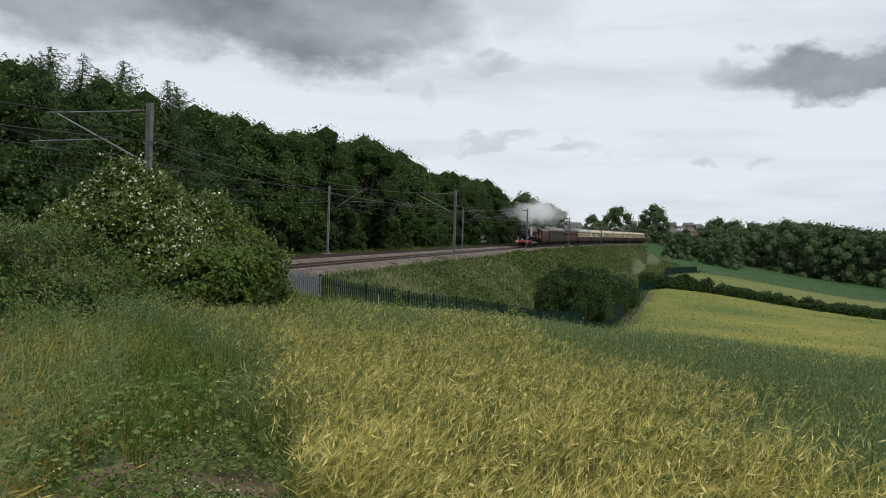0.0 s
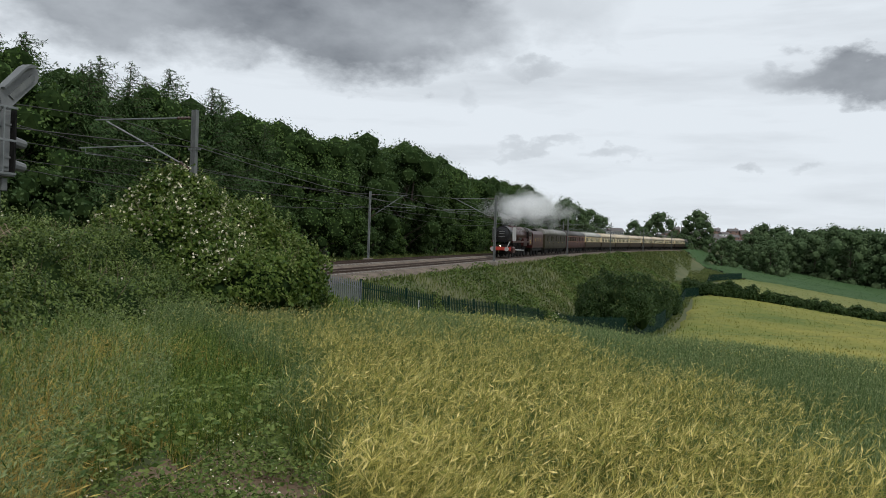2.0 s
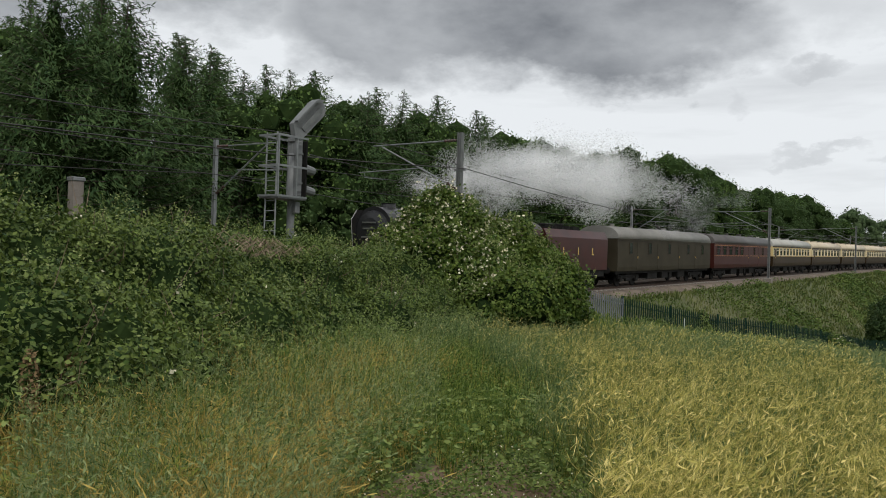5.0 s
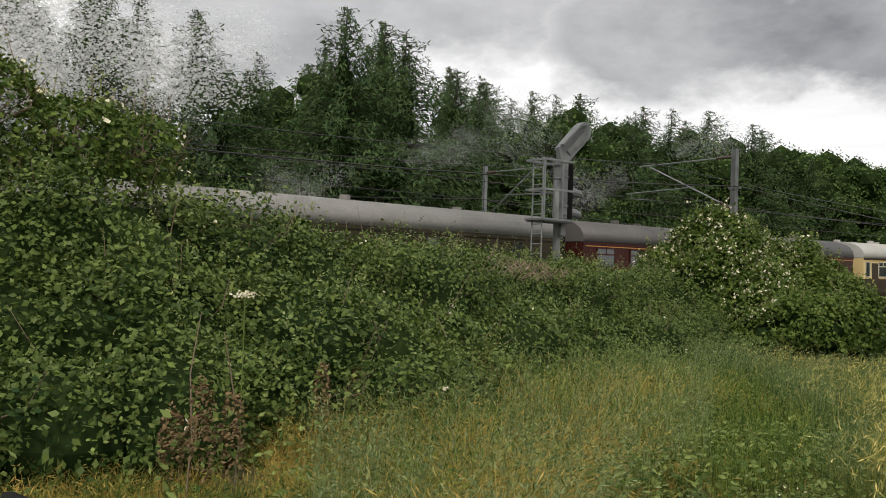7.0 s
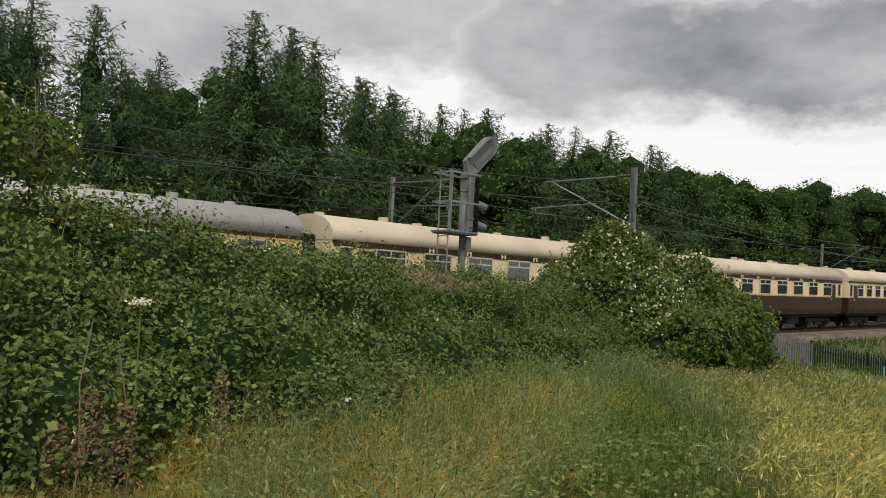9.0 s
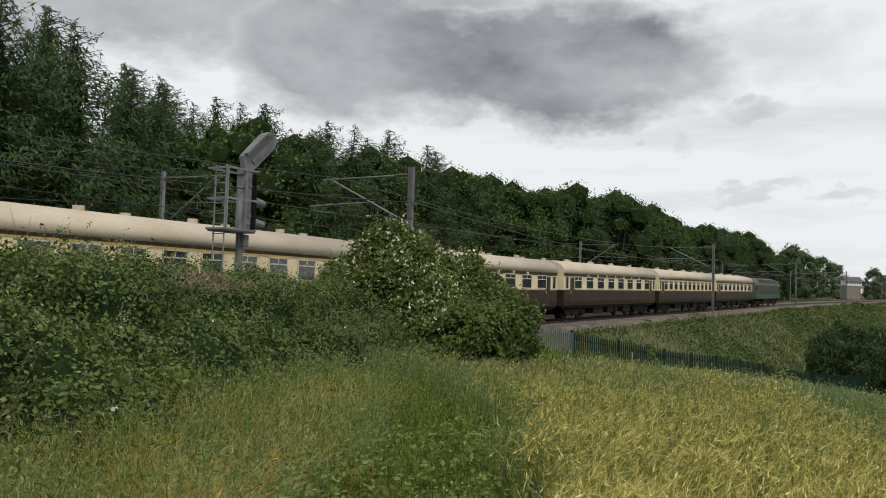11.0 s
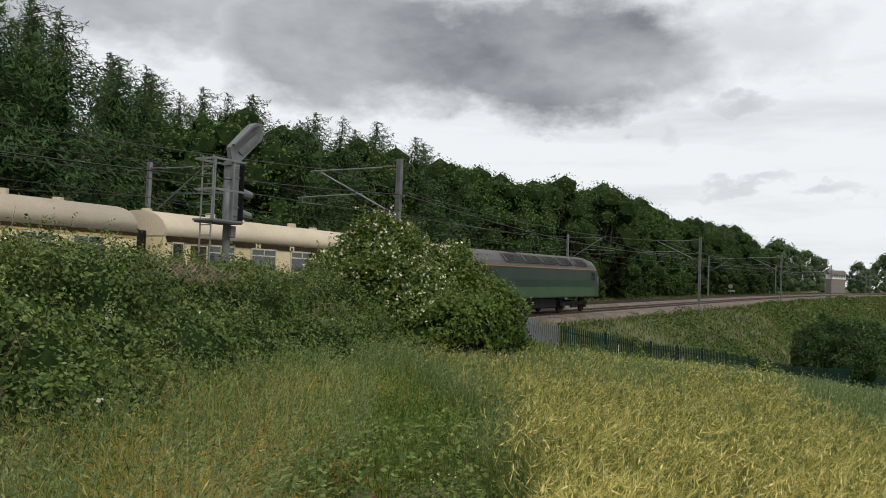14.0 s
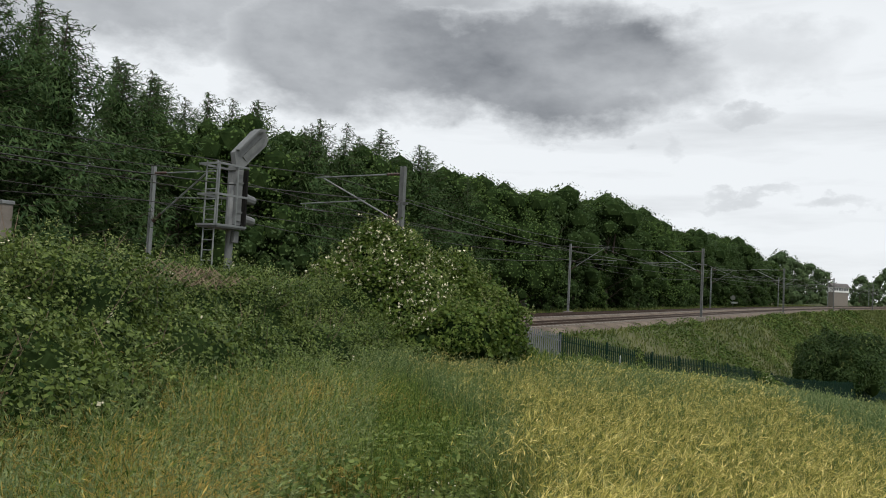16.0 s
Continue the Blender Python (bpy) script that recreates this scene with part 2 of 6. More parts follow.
def row_crop(name, c1, c2, dark, turn, period):
    """A crop canopy in drilled rows with wheel tracks."""
    m = material(name, c1, c2, 0.85, 0.045, 0.9, 0.3, spec=0.1)
    nt = m.node_tree
    N, L = nt.nodes.new, nt.links.new
    ramp = [n for n in nt.nodes if n.type == "VALTORGB"][0]
    tc, mp, sep = N("ShaderNodeTexCoord"), N("ShaderNodeMapping"), N("ShaderNodeSeparateXYZ")
    mp.inputs["Rotation"].default_value = (0, 0, radians(turn))
    L(tc.outputs["Object"], mp.inputs[0])
    L(mp.outputs[0], sep.inputs[0])
    d, f, lt = N("ShaderNodeMath"), N("ShaderNodeMath"), N("ShaderNodeMath")
    d.operation, f.operation, lt.operation = "DIVIDE", "FRACT", "LESS_THAN"
    d.inputs[1].default_value, lt.inputs[1].default_value = period, 0.06
    L(sep.outputs[0], d.inputs[0])
    L(d.outputs[0], f.inputs[0])
    L(f.outputs[0], lt.inputs[0])
    mix, k = N("ShaderNodeMix"), N("ShaderNodeMath")
    k.operation = "MULTIPLY"
    k.inputs[1].default_value = 0.3
    L(lt.outputs[0], k.inputs[0])
    mix.data_type = "RGBA"
    mix.inputs[7].default_value = (*dark, 1)
    L(k.outputs[0], mix.inputs[0])
    L(ramp.outputs[0], mix.inputs[6])
    L(mix.outputs[2], nt.nodes["Principled BSDF"].inputs["Base Color"])
    return m


M_ROWS = row_crop("far_barley_rows", (0.085, 0.12, 0.025), (0.27, 0.24, 0.055), (0.08, 0.11, 0.035), 52, 16.0)
M_PASTURE = row_crop("far_yellow_green_field", (0.12, 0.14, 0.04), (0.19, 0.19, 0.065), (0.10, 0.14, 0.045), -20, 18.0)
M_GREENCROP = row_crop("far_green_field", (0.04, 0.078, 0.027), (0.058, 0.10, 0.036), (0.04, 0.09, 0.035), 10, 24.0)
M_BRICK = material("far_house_brick", (0.15, 0.085, 0.065), (0.24, 0.15, 0.12), 0.9, 0.3, 4)
M_RENDERW = material("white_render", (0.7, 0.7, 0.68), (0.8, 0.8, 0.78), 0.8, 0.5, 5)
M_SLATE = material("slate_roof", (0.09, 0.085, 0.085), (0.15, 0.13, 0.125), 0.8, 0.5, 5)


# ---- the lie of the land ----
BEAR = radians(14.0)
UX, UY = math.sin(BEAR), math.cos(BEAR)


def to_track(x, y):
    return x * UX + y * UY, -x * UY + y * UX


def bend(s):
    return np.maximum(np.asarray(s, float) - 110, 0) ** 2 / (2 * 1200)


def track(s, o):
    """Plan place at station s, o metres to the left of the line through the viewer."""
    q = o - bend(s)
    return s * UX - q * UY, s * UY + q * UX


def rail_z(s):
    """The line lies level beside the hedge, then climbs away at 1 in 67."""
    s = np.clip(s, -150, 420)
    f = np.clip(s - 25, 0, 20)
    return -0.25 + 0.015 * f * f / 40 + 0.015 * np.maximum(s - 45, 0)


def mast_z(s):
    """Foot level of the masts and posts beside the line."""
    return np.where(np.asarray(s) < 80, 0.12 + 0.0055 * (np.clip(s, -150, 80) - 20), 0.45 + 0.013 * (np.clip(s, 80, 420) - 80))


TAB_R = np.array([0, 8, 20, 30, 40, 60, 88, 170, 300, 600, 2500.0])
TAB_A = np.array([-70, -30, -14, 0, 20, 60.0])
TAB_Z = np.array([
    [0, -0.8, -2.1, -3.1, -4.3, -7, -9.5, -14, -16, -10, 30],
    [0, -0.7, -1.8, -2.6, -3.6, -5.8, -7.2, -10, -11, -4, 30],
    [0, -0.55, -1.45, -2.1, -3.1, -5.3, -6.3, -6.2, -1.5, 6, 30],
    [0, -0.45, -1.1, -1.6, -2.4, -4.4, -5.2, -4, 0, 6, 30],
    [0, -0.3, -0.6, -0.85, -1.15, -1.2, -0.9, 0, 1, 4, 30],
    [0, -0.1, -0.15, -0.2, -0.2, -0.2, -0.1, 0, 1, 4, 30]])


def field_z(x, y):
    x, y = np.asarray(x, float), np.asarray(y, float)
    r, a = np.hypot(x, y), np.degrees(np.arctan2(-x, y))
    a = np.where(np.abs(a) > 120, np.sign(a) * np.maximum(240 - np.abs(a) * 1.0, 0), a)
    a = np.clip(a, -69.9, 59.9)
    i = np.clip(np.searchsorted(TAB_A, a, side="right") - 1, 0, len(TAB_A) - 2)
    f = (a - TAB_A[i]) / (TAB_A[i + 1] - TAB_A[i])
    f = f * f * (3 - 2 * f)
    j = np.clip(np.searchsorted(TAB_R, r, side="right") - 1, 0, len(TAB_R) - 2)
    g = np.clip((r - TAB_R[j]) / (TAB_R[j + 1] - TAB_R[j]), 0, 1)
    z0 = TAB_Z[i, j] * (1 - g) + TAB_Z[i, j + 1] * g
    z1 = TAB_Z[i + 1, j] * (1 - g) + TAB_Z[i + 1, j + 1] * g
    return z0 * (1 - f) + z1 * f


def ground_z(x, y):
    x, y = np.asarray(x, float), np.asarray(y, float)
    z = field_z(x, y)
    s, q = to_track(x, y)
    o = q + bend(s)
    bed = rail_z(s) - 0.5
    near = np.maximum(z, bed - np.maximum(17.4 - o, 0) / 1.5)
    near = np.where((o < 17.4) & (o > 12), np.minimum(near, bed + (17.4 - o) * 0.5), near)
    bed = np.where(o > 26, bed + 0.2, bed)
    far = bed + np.clip(o - 30.0, 0, 60) * 0.03
    z = np.where(o < 17.4, near, np.where(o < 30.0, bed, far))
    return np.where(s > 560, np.maximum(z, field_z(x, y)), z)


def gz(x, y):
    return float(ground_z(x, y))


# ---- mesh helpers ----
def part(name, bm, mat, parent=None, label="", smooth=False):
    me = bpy.data.meshes.new(name)
    bm.to_mesh(me)
    bm.free()
    me.materials.append(mat)
    if smooth:
        me.polygons.foreach_set("use_smooth", [True] * len(me.polygons))
    ob = new(name, me)
    ob.parent = parent
    if label:
        ob["label"] = label
    return ob


def share(ob, parent, m):
    o = new(ob.name.split(".")[0], ob.data)
    o.parent = parent
    o.matrix_local = m
    if "label" in ob:
        o["label"] = ob["label"]
    return o


def thing(name, label, category, m=None, group="", kind=""):
    ob = new(name)
    ob.empty_display_size = 0.3
    if m is not None:
        ob.matrix_basis = m
    return tagged(ob, label, category, group, kind)


def box(bm, c, size, rot=None, bevel=0.0):
    m = Matrix.Translation(c) @ (rot or Matrix()) @ Matrix.Diagonal((*size, 1))
    g = bmesh.ops.create_cube(bm, size=1, matrix=m)
    if bevel:
        es = list({e for v in g["verts"] for e in v.link_edges})
        bmesh.ops.bevel(bm, geom=es, offset=bevel, segments=1, affect="EDGES")
    return bm


def tube(bm, pts, radii, sides=6, cap=True):
    pts = [Vector(p) for p in pts]
    if isinstance(radii, (int, float)):
        radii = [radii] * len(pts)
    rings = []
    for i, p in enumerate(pts):
        d = (pts[min(i + 1, len(pts) - 1)] - pts[max(i - 1, 0)]).normalized()
        a = d.orthogonal().normalized() if abs(d.z) > 0.99 else d.cross(Vector((0, 0, 1))).normalized()
        b = d.cross(a)
        rings.append([bm.verts.new(p + (a * math.cos(t) + b * math.sin(t)) * radii[i]) for t in [math.tau * k / sides for k in range(sides)]])
    for r0, r1 in zip(rings, rings[1:]):
        for k in range(sides):
            bm.faces.new((r0[k], r0[(k + 1) % sides], r1[(k + 1) % sides], r1[k]))
    if cap:
        bm.faces.new(rings[0][::-1])
        bm.faces.new(rings[-1])
    return bm


def disc(bm, c, r, width, axis="Y", sides=16):
    rot = {"Y": Matrix.Rotation(math.pi / 2, 4, "X"), "X": Matrix.Rotation(math.pi / 2, 4, "Y"), "Z": Matrix()}[axis]
    bmesh.ops.create_cone(bm, cap_ends=True, segments=sides, radius1=r, radius2=r, depth=width, matrix=Matrix.Translation(c) @ rot)
    return bm


def loft(bm, rings, close=True, caps=True):
    vs = [[bm.verts.new(p) for p in r] for r in rings]
    n = len(vs[0])
    for a, b in zip(vs, vs[1:]):
        for k in range(n if close else n - 1):
            bm.faces.new((a[k], a[(k + 1) % n], b[(k + 1) % n], b[k]))
    if caps:
        bm.faces.new(vs[0][::-1])
        bm.faces.new(vs[-1])
    bmesh.ops.recalc_face_normals(bm, faces=bm.faces)
    return bm


def raw(name, verts, faces_n, mat, parent=None, kind="", label="", category=""):
    """A mesh from a vertex array whose faces are runs of faces_n vertices."""
    verts = np.asarray(verts, np.float32).reshape(-1, 3)
    me = bpy.data.meshes.new(name)
    n = len(verts)
    nf = n // faces_n
    me.vertices.add(n)
    me.vertices.foreach_set("co", verts.ravel())
    me.loops.add(n)
    me.loops.foreach_set("vertex_index", np.arange(n, dtype=np.int32))
    me.polygons.add(nf)
    me.polygons.foreach_set("loop_start", np.arange(0, n, faces_n, dtype=np.int32))
    me.update(calc_edges=True)
    me.materials.append(mat)
    ob = new(name, me)
    ob.parent = parent
    return tagged(ob, label, category, "", kind)


def unit(v):
    return v / np.maximum(np.linalg.norm(v, axis=-1, keepdims=True), 1e-9)


def leaf_quads(P, D, size, aspect=0.6, rng=None, face=None):
    """Leaves at P whose long axis is roughly D: pointed diamonds, turned to the way they face if that is given."""
    n = len(P)
    D = unit(D)
    side = unit(np.cross(D, unit(rng.normal(size=(n, 3))) if face is None else face))
    size = np.broadcast_to(np.asarray(size, float), (n,))[:, None]
    return np.stack([P - D * size * 0.5, P + side * size * aspect * 0.5 + D * size * 0.05, P + D * size * 0.5, P - side * size * aspect * 0.5 + D * size * 0.05], 1)


# ---- ground ----
def build_ground():
    rr = np.concatenate([np.linspace(0, 60, 61)[1:], 60 * (2500 / 60) ** np.linspace(0, 1, 90)[1:]])
    aa = np.radians(np.arange(-180, 180, 1.0))
    R, A = np.meshgrid(rr, aa, indexing="ij")
    X, Y = -R * np.sin(A), R * np.cos(A)
    Z = ground_z(X, Y)
    verts = np.concatenate([[[0, 0, 0]], np.stack([X, Y, Z], -1).reshape(-1, 3)])
    n = len(aa)
    faces = [(0, 1 + k, 1 + (k + 1) % n) for k in range(n)]
    for i in range(len(rr) - 1):
        b = 1 + i * n
        faces += [(b + k, b + n + k, b + n + (k + 1) % n, b + (k + 1) % n) for k in range(n)]
    me = bpy.data.meshes.new("ground")
    me.from_pydata(verts.tolist(), [], faces)
    me.materials.append(M_EARTH)
    me.polygons.foreach_set("use_smooth", [True] * len(me.polygons))
    tagged(new("ground", me), "sloping farmland of earth and short green grass", "ground", kind="structure")


build_ground()


# ---- railway ----
NEAR, FAR_T = 21.9, 25.4
STN = np.concatenate([np.arange(-120, 330, 6.0), np.arange(330, 640, 15.0)])


def ribbon(name, profile, mat, label, category, kind="structure", parent=None, base=0.0):
    """A strip along the line: profile of (offset, height over rail)."""
    bm = bmesh.new()
    rings = []
    for s in STN:
        ring = []
        for o, h in profile:
            x, y = track(s, o)
            ring.append((x, y, rail_z(s) + h + base))
        rings.append(ring)
    loft(bm, rings, True, True)
    return tagged(part(name, bm, mat, parent, smooth=False), label, category, kind=kind)


def build_track():
    ribbon("ballast", [(18.7, -0.75), (19.9, -0.2), (23.2, -0.2), (24.1, 0.03), (27.5, 0.03), (28.6, -0.62)], M_BALLAST, "grey-brown stone ballast under two railway tracks", "ballast")
    for c, lift in ((NEAR, 0.0), (FAR_T, 0.23)):
        line = thing("railway_track", "rusty steel rails on concrete sleepers in ballast", "railway track", group="running lines", kind="structure")
        for side in (-0.7525, 0.7525):
            o = c + side
            ribbon("rail", [(o - 0.07, -0.159), (o - 0.07, -0.14), (o - 0.012, -0.12), (o - 0.012, -0.04), (o - 0.035, -0.035), (o - 0.035, 0), (o + 0.035, 0), (o + 0.035, -0.035), (o + 0.012, -0.04), (o + 0.012, -0.12), (o + 0.07, -0.14), (o + 0.07, -0.159)],
                   M_RAIL, "", "", "", line, lift)
        bm = bmesh.new()
        box(bm, (0, 0, 0), (0.26, 2.5, 0.2), None, 0.02)
        first = None
        for k in range(300):
            s = 25 + k * 0.7
            x, y = track(s, c)
            m = Matrix.Translation((x, y, rail_z(s) - 0.235 + lift)) @ Matrix.Rotation(math.pi / 2 - BEAR, 4, "Z")
            if first is None:
                first = part("sleeper", bm, M_SLEEPER, line)
                first.matrix_local = m
            else:
                share(first, line, m)


build_track()
ALONG = Matrix.Rotation(math.pi / 2 - BEAR, 4, "Z")  # x along the line away from the viewer, y to its left


def mast(s, o, far_side, wire_o, height=6.5, heavy=True):
    x, y = track(s, o)
    z = float(mast_z(s)) - 0.08
    m = Matrix.Translation((x, y, z)) @ ALONG
    ob = thing("catenary_mast", "grey steel railway electrification mast with cantilever arm", "mast", m, "catenary masts")
    d = -1 if far_side else 1  # towards the track in local y
    w = 0.2 if heavy else 0.16
    bm = bmesh.new()
    box(bm, (0, -w / 2 + 0.01, height / 2 - 0.5), (w, 0.022, height + 1.0))
    box(bm, (0, w / 2 - 0.01, height / 2 - 0.5), (w, 0.022, height + 1.0))
    box(bm, (0, 0, height / 2 - 0.5), (0.03, w - 0.045, height + 1.0))
    part("post", bm, M_STEEL if far_side else M_STEEL_D, ob)
    bm = bmesh.new()
    box(bm, (0, 0, -0.35), (0.7, 0.7, 0.9), None, 0.03)
    part("footing", bm, M_SLEEPER, ob)
    reach = abs(wire_o - o)
    zt = height - 0.3
    bm = bmesh.new()
    tube(bm, [(0.0, d * 0.75, zt), (0.0, d * (reach + 0.75), zt - 0.02)], 0.03)
    part("top_tube", bm, M_STEEL, ob)
    bm = bmesh.new()
    tube(bm, [(0, d * 0.6, zt - 1.72), (0, d * (reach + 0.25), zt - 0.08)], 0.035)
    part("strut", bm, M_STEEL, ob)
    bm = bmesh.new()
    tube(bm, [(0, d * (reach * 0.48), zt - 1.05), (0, d * (reach + 1.5), zt - 1.14)], 0.025)
    part("registration_tube", bm, M_STEEL, ob)
    bm = bmesh.new()
    tube(bm, [(0, d * (reach + 1.2), zt - 1.13), (0, d * (reach + 1.2), zt - 1.36), (0, d * (reach - 0.1), zt - 1.5)], 0.015)
    part("steady_arm", bm, M_STEEL, ob)
    for a, b in (((0, d * 0.14, zt), (0, d * 0.8, zt)), ((0, d * 0.14, zt - 2.0), (0, d * 0.62, zt - 1.70))):
        bm = bmesh.new()
        a, b = Vector(a), Vector(b)
        n = 9
        tube(bm, [a.lerp(b, i / n) for i in range(n + 1)], [0.035 if i % 2 else 0.075 for i in range(n + 1)], 8)
        part("insulator", bm, M_INSUL, ob)
    if heavy:
        bm = bmesh.new()
        box(bm, (0, -d * 0.02, height - 1.5), (0.1, 0.5, 0.08))
        part("return_wire_bracket", bm, M_STEEL_D, ob)
    return ob


NEAR_MASTS = [-23, 27.2, 77.9, 126.6, 178, 230, 282]
FAR_MASTS = [-28, 23.2, 70, 125.6, 177, 229, 281]
MO_N, MO_F = 18.3, 28.3
for s in NEAR_MASTS:
    mast(s, MO_N, False, NEAR + (0.2 if s > 0 else 0))
for s in FAR_MASTS:
    mast(s, MO_F, True, FAR_T, 6.25, False)


def overhead():
    for stations, o, mo, h in ((NEAR_MASTS, NEAR, MO_N, 6.42), (FAR_MASTS, FAR_T, MO_F, 6.17)):
        zt = h - 0.3
        eq = thing("overhead_line", "thin dark overhead wires hung between the masts", "overhead wire")
        bm = bmesh.new()
        pts, low = [], []
        ss = [-75] + stations + [380]
        for a, b in zip(ss, ss[1:]):
            for k in range(10):
                f = k / 10
                s = a + (b - a) * f
                x, y = track(s, o)
                pts.append((x, y, mast_z(s) + zt - 4 * f * (1 - f) * 0.75))
                low.append((x, y, mast_z(s) + zt - 1.5))
        tube(bm, pts, 0.016, 4)
        part("messenger_wire", bm, M_WIRE, eq)
        bm = bmesh.new()
        tube(bm, low, 0.014, 4)
        part("contact_wire", bm, M_WIRE, eq)
        bm = bmesh.new()
        for p, q in list(zip(pts, low))[1::3]:
            tube(bm, [p, q], 0.006, 3)
        part("droppers", bm, M_WIRE, eq)["kind"] = "stuff"
        bm = bmesh.new()
        rp = []
        for a, b in zip(ss, ss[1:]):
            for k in range(10):
                f = k / 10
                s = a + (b - a) * f
                x, y = track(s, mo + (-0.25 if o == NEAR else 0.25))
                rp.append((x, y, mast_z(s) + h - 1.45 - 4 * f * (1 - f) * 0.9))
        tube(bm, rp, 0.018, 4)
        part("return_wire", bm, M_WIRE, eq)


overhead()


# ---- signal ----
def build_signal(s=17.85, o=18.2):
    x, y = track(s, o)
    z = float(mast_z(s))
    # local x points along the line towards the viewer's right, y away across the tracks
    ob = thing("railway_signal", "grey colour-light railway signal with angled route indicator and ladder", "signal", Matrix.Translation((x, y, z - 0.7)) @ ALONG)
    bm = bmesh.new()
    tube(bm, [(0, 0, -0.8), (0, 0, 3.6), (0, 0, 5.2)], [0.13, 0.12, 0.11], 10)
    part("post", bm, M_SIGNAL, ob, smooth=True)
    head = bmesh.new()
    box(head, (0.10, 0.0, 4.75), (0.28, 0.42, 1.7), None, 0.03)
    h = part("signal_head", head, M_SIGNAL, ob)
    bm = bmesh.new()
    box(bm, (0.34, 0, 4.75), (0.05, 0.6, 1.75), None, 0.03)
    part("backboard", bm, M_BLACK, h)
    for zz in (4.15, 4.8):
        bm = bmesh.new()
        tube(bm, [(0.42, 0, zz), (0.92, 0, zz - 0.06)], [0.16, 0.13], 10)
        part("lens_hood", bm, M_SIGNAL, h)
    # the angled arm of the route indicator, leaning towards the tracks' right
    bm = bmesh.new()
    prof = [(-0.30, -0.10), (0.12, -0.34), (0.30, -0.20), (0.34, 0.1), (0.34, 1.38), (0.24, 1.58), (0.05, 1.66), (-0.12, 1.62), (-0.30, 1.42), (-0.34, 1.2)]
    rot = Matrix.Translation((0.06, -0.1, 5.95)) @ Matrix.Rotation(radians(47), 4, "Y") @ Matrix.Diagonal((0.92, 0.75, 0.86, 1))
    loft(bm, [[rot @ Vector((a, -0.12, b)) for a, b in prof], [rot @ Vector((a, 0.12, b)) for a, b in prof]])
    arm = part("route_indicator", bm, M_SIGNAL, ob)
    bm = bmesh.new()
    slot = [(0.0, 0.1), (0.2, 0.15), (0.2, 1.3), (0.1, 1.42), (0.0, 1.3)]
    loft(bm, [[rot @ Vector((a, -0.17, b)) for a, b in slot], [rot @ Vector((a, -0.125, b)) for a, b in slot]])
    part("recess", bm, M_STEEL_D, arm)
    bm = bmesh.new()
    edge = [(-0.34, 0.0), (-0.28, 0.0), (-0.28, 1.2), (-0.1, 1.55), (-0.12, 1.62), (-0.30, 1.42), (-0.34, 1.2)]
    loft(bm, [[rot @ Vector((a, -0.3, b)) for a, b in edge], [rot @ Vector((a, -0.125, b)) for a, b in edge]])
    part("rim", bm, M_SIGNAL, arm)
    bm = bmesh.new()
    tube(bm, [(0.05, 0, 5.1), (0.05, 0, 5.75)], 0.1, 10)
    part("neck", bm, M_SIGNAL, ob)
    bm = bmesh.new()
    box(bm, (0.06, -0.23, 4.75), (0.22, 0.04, 1.45), None, 0.015)
    door = part("head_door", bm, M_SIGNAL, h)
    for zz in (4.3, 5.2):
        bm = bmesh.new()
        box(bm, (0.06, -0.26, zz), (0.26, 0.03, 0.05))
        part("hinge", bm, M_STEEL_D, door)
    bm = bmesh.new()
    box(bm, (0.02, -0.2, 3.55), (0.2, 0.16, 0.36), None, 0.02)
    part("junction_box", bm, M_STEEL_D, ob)
    bm = bmesh.new()
    box(bm, (0.1, 0, 5.62), (0.4, 0.3, 0.14), None, 0.02)
    part("bracket", bm, M_STEEL_D, ob)
    # ladder with guard cage and platform on the rear side
    for yy in (-0.22, 0.22):
        bm = bmesh.new()
        tube(bm, [(-0.85, yy, -0.5), (-0.85, yy, 5.75)], 0.025, 5)
        part("ladder_rail", bm, M_STEEL, ob)
    for k in range(20):
        bm = bmesh.new()
        tube(bm, [(-0.85, -0.22, -0.2 + k * 0.3), (-0.85, 0.22, -0.2 + k * 0.3)], 0.014, 4)
        part("rung", bm, M_STEEL, ob)
    for zz in (3.85, 5.65, 4.75):
        bm = bmesh.new()
        box(bm, (-0.35, -0.4, zz), (1.2, 0.05, 0.06))
        box(bm, (-0.35, 0.4, zz), (1.2, 0.05, 0.06))
        box(bm, (-0.95, 0, zz), (0.05, 0.85, 0.06))
        part("guard_rail", bm, M_STEEL, ob)
    bm = bmesh.new()
    box(bm, (-0.35, 0, 3.8), (1.15, 0.8, 0.05))
    part("platform", bm, M_STEEL_D, ob)
    for xx in (-0.95, -0.2):
        bm = bmesh.new()
        box(bm, (xx, -0.4, 4.75), (0.045, 0.045, 1.85))
        part("stanchion", bm, M_STEEL, ob)


build_signal()


# ---- fence ----
def polar(az, d):
    return -d * math.sin(radians(az)), d * math.cos(radians(az))


FENCE_G = [polar(*p) for p in ((8.4, 40.5), (5.2, 43), (2.2, 46), (-2.6, 52), (-6.5, 60), (-9, 66), (-11.0, 74), (-12.2, 88), (-13.0, 108), (-13.5, 130), (-13.8, 158), (-15.0, 170), (-15.3, 215), (-17.3, 240))]
FENCE_S = [polar(*p) for p in ((14.5, 34.5), (11.9, 37.6), (8.4, 40.5))]


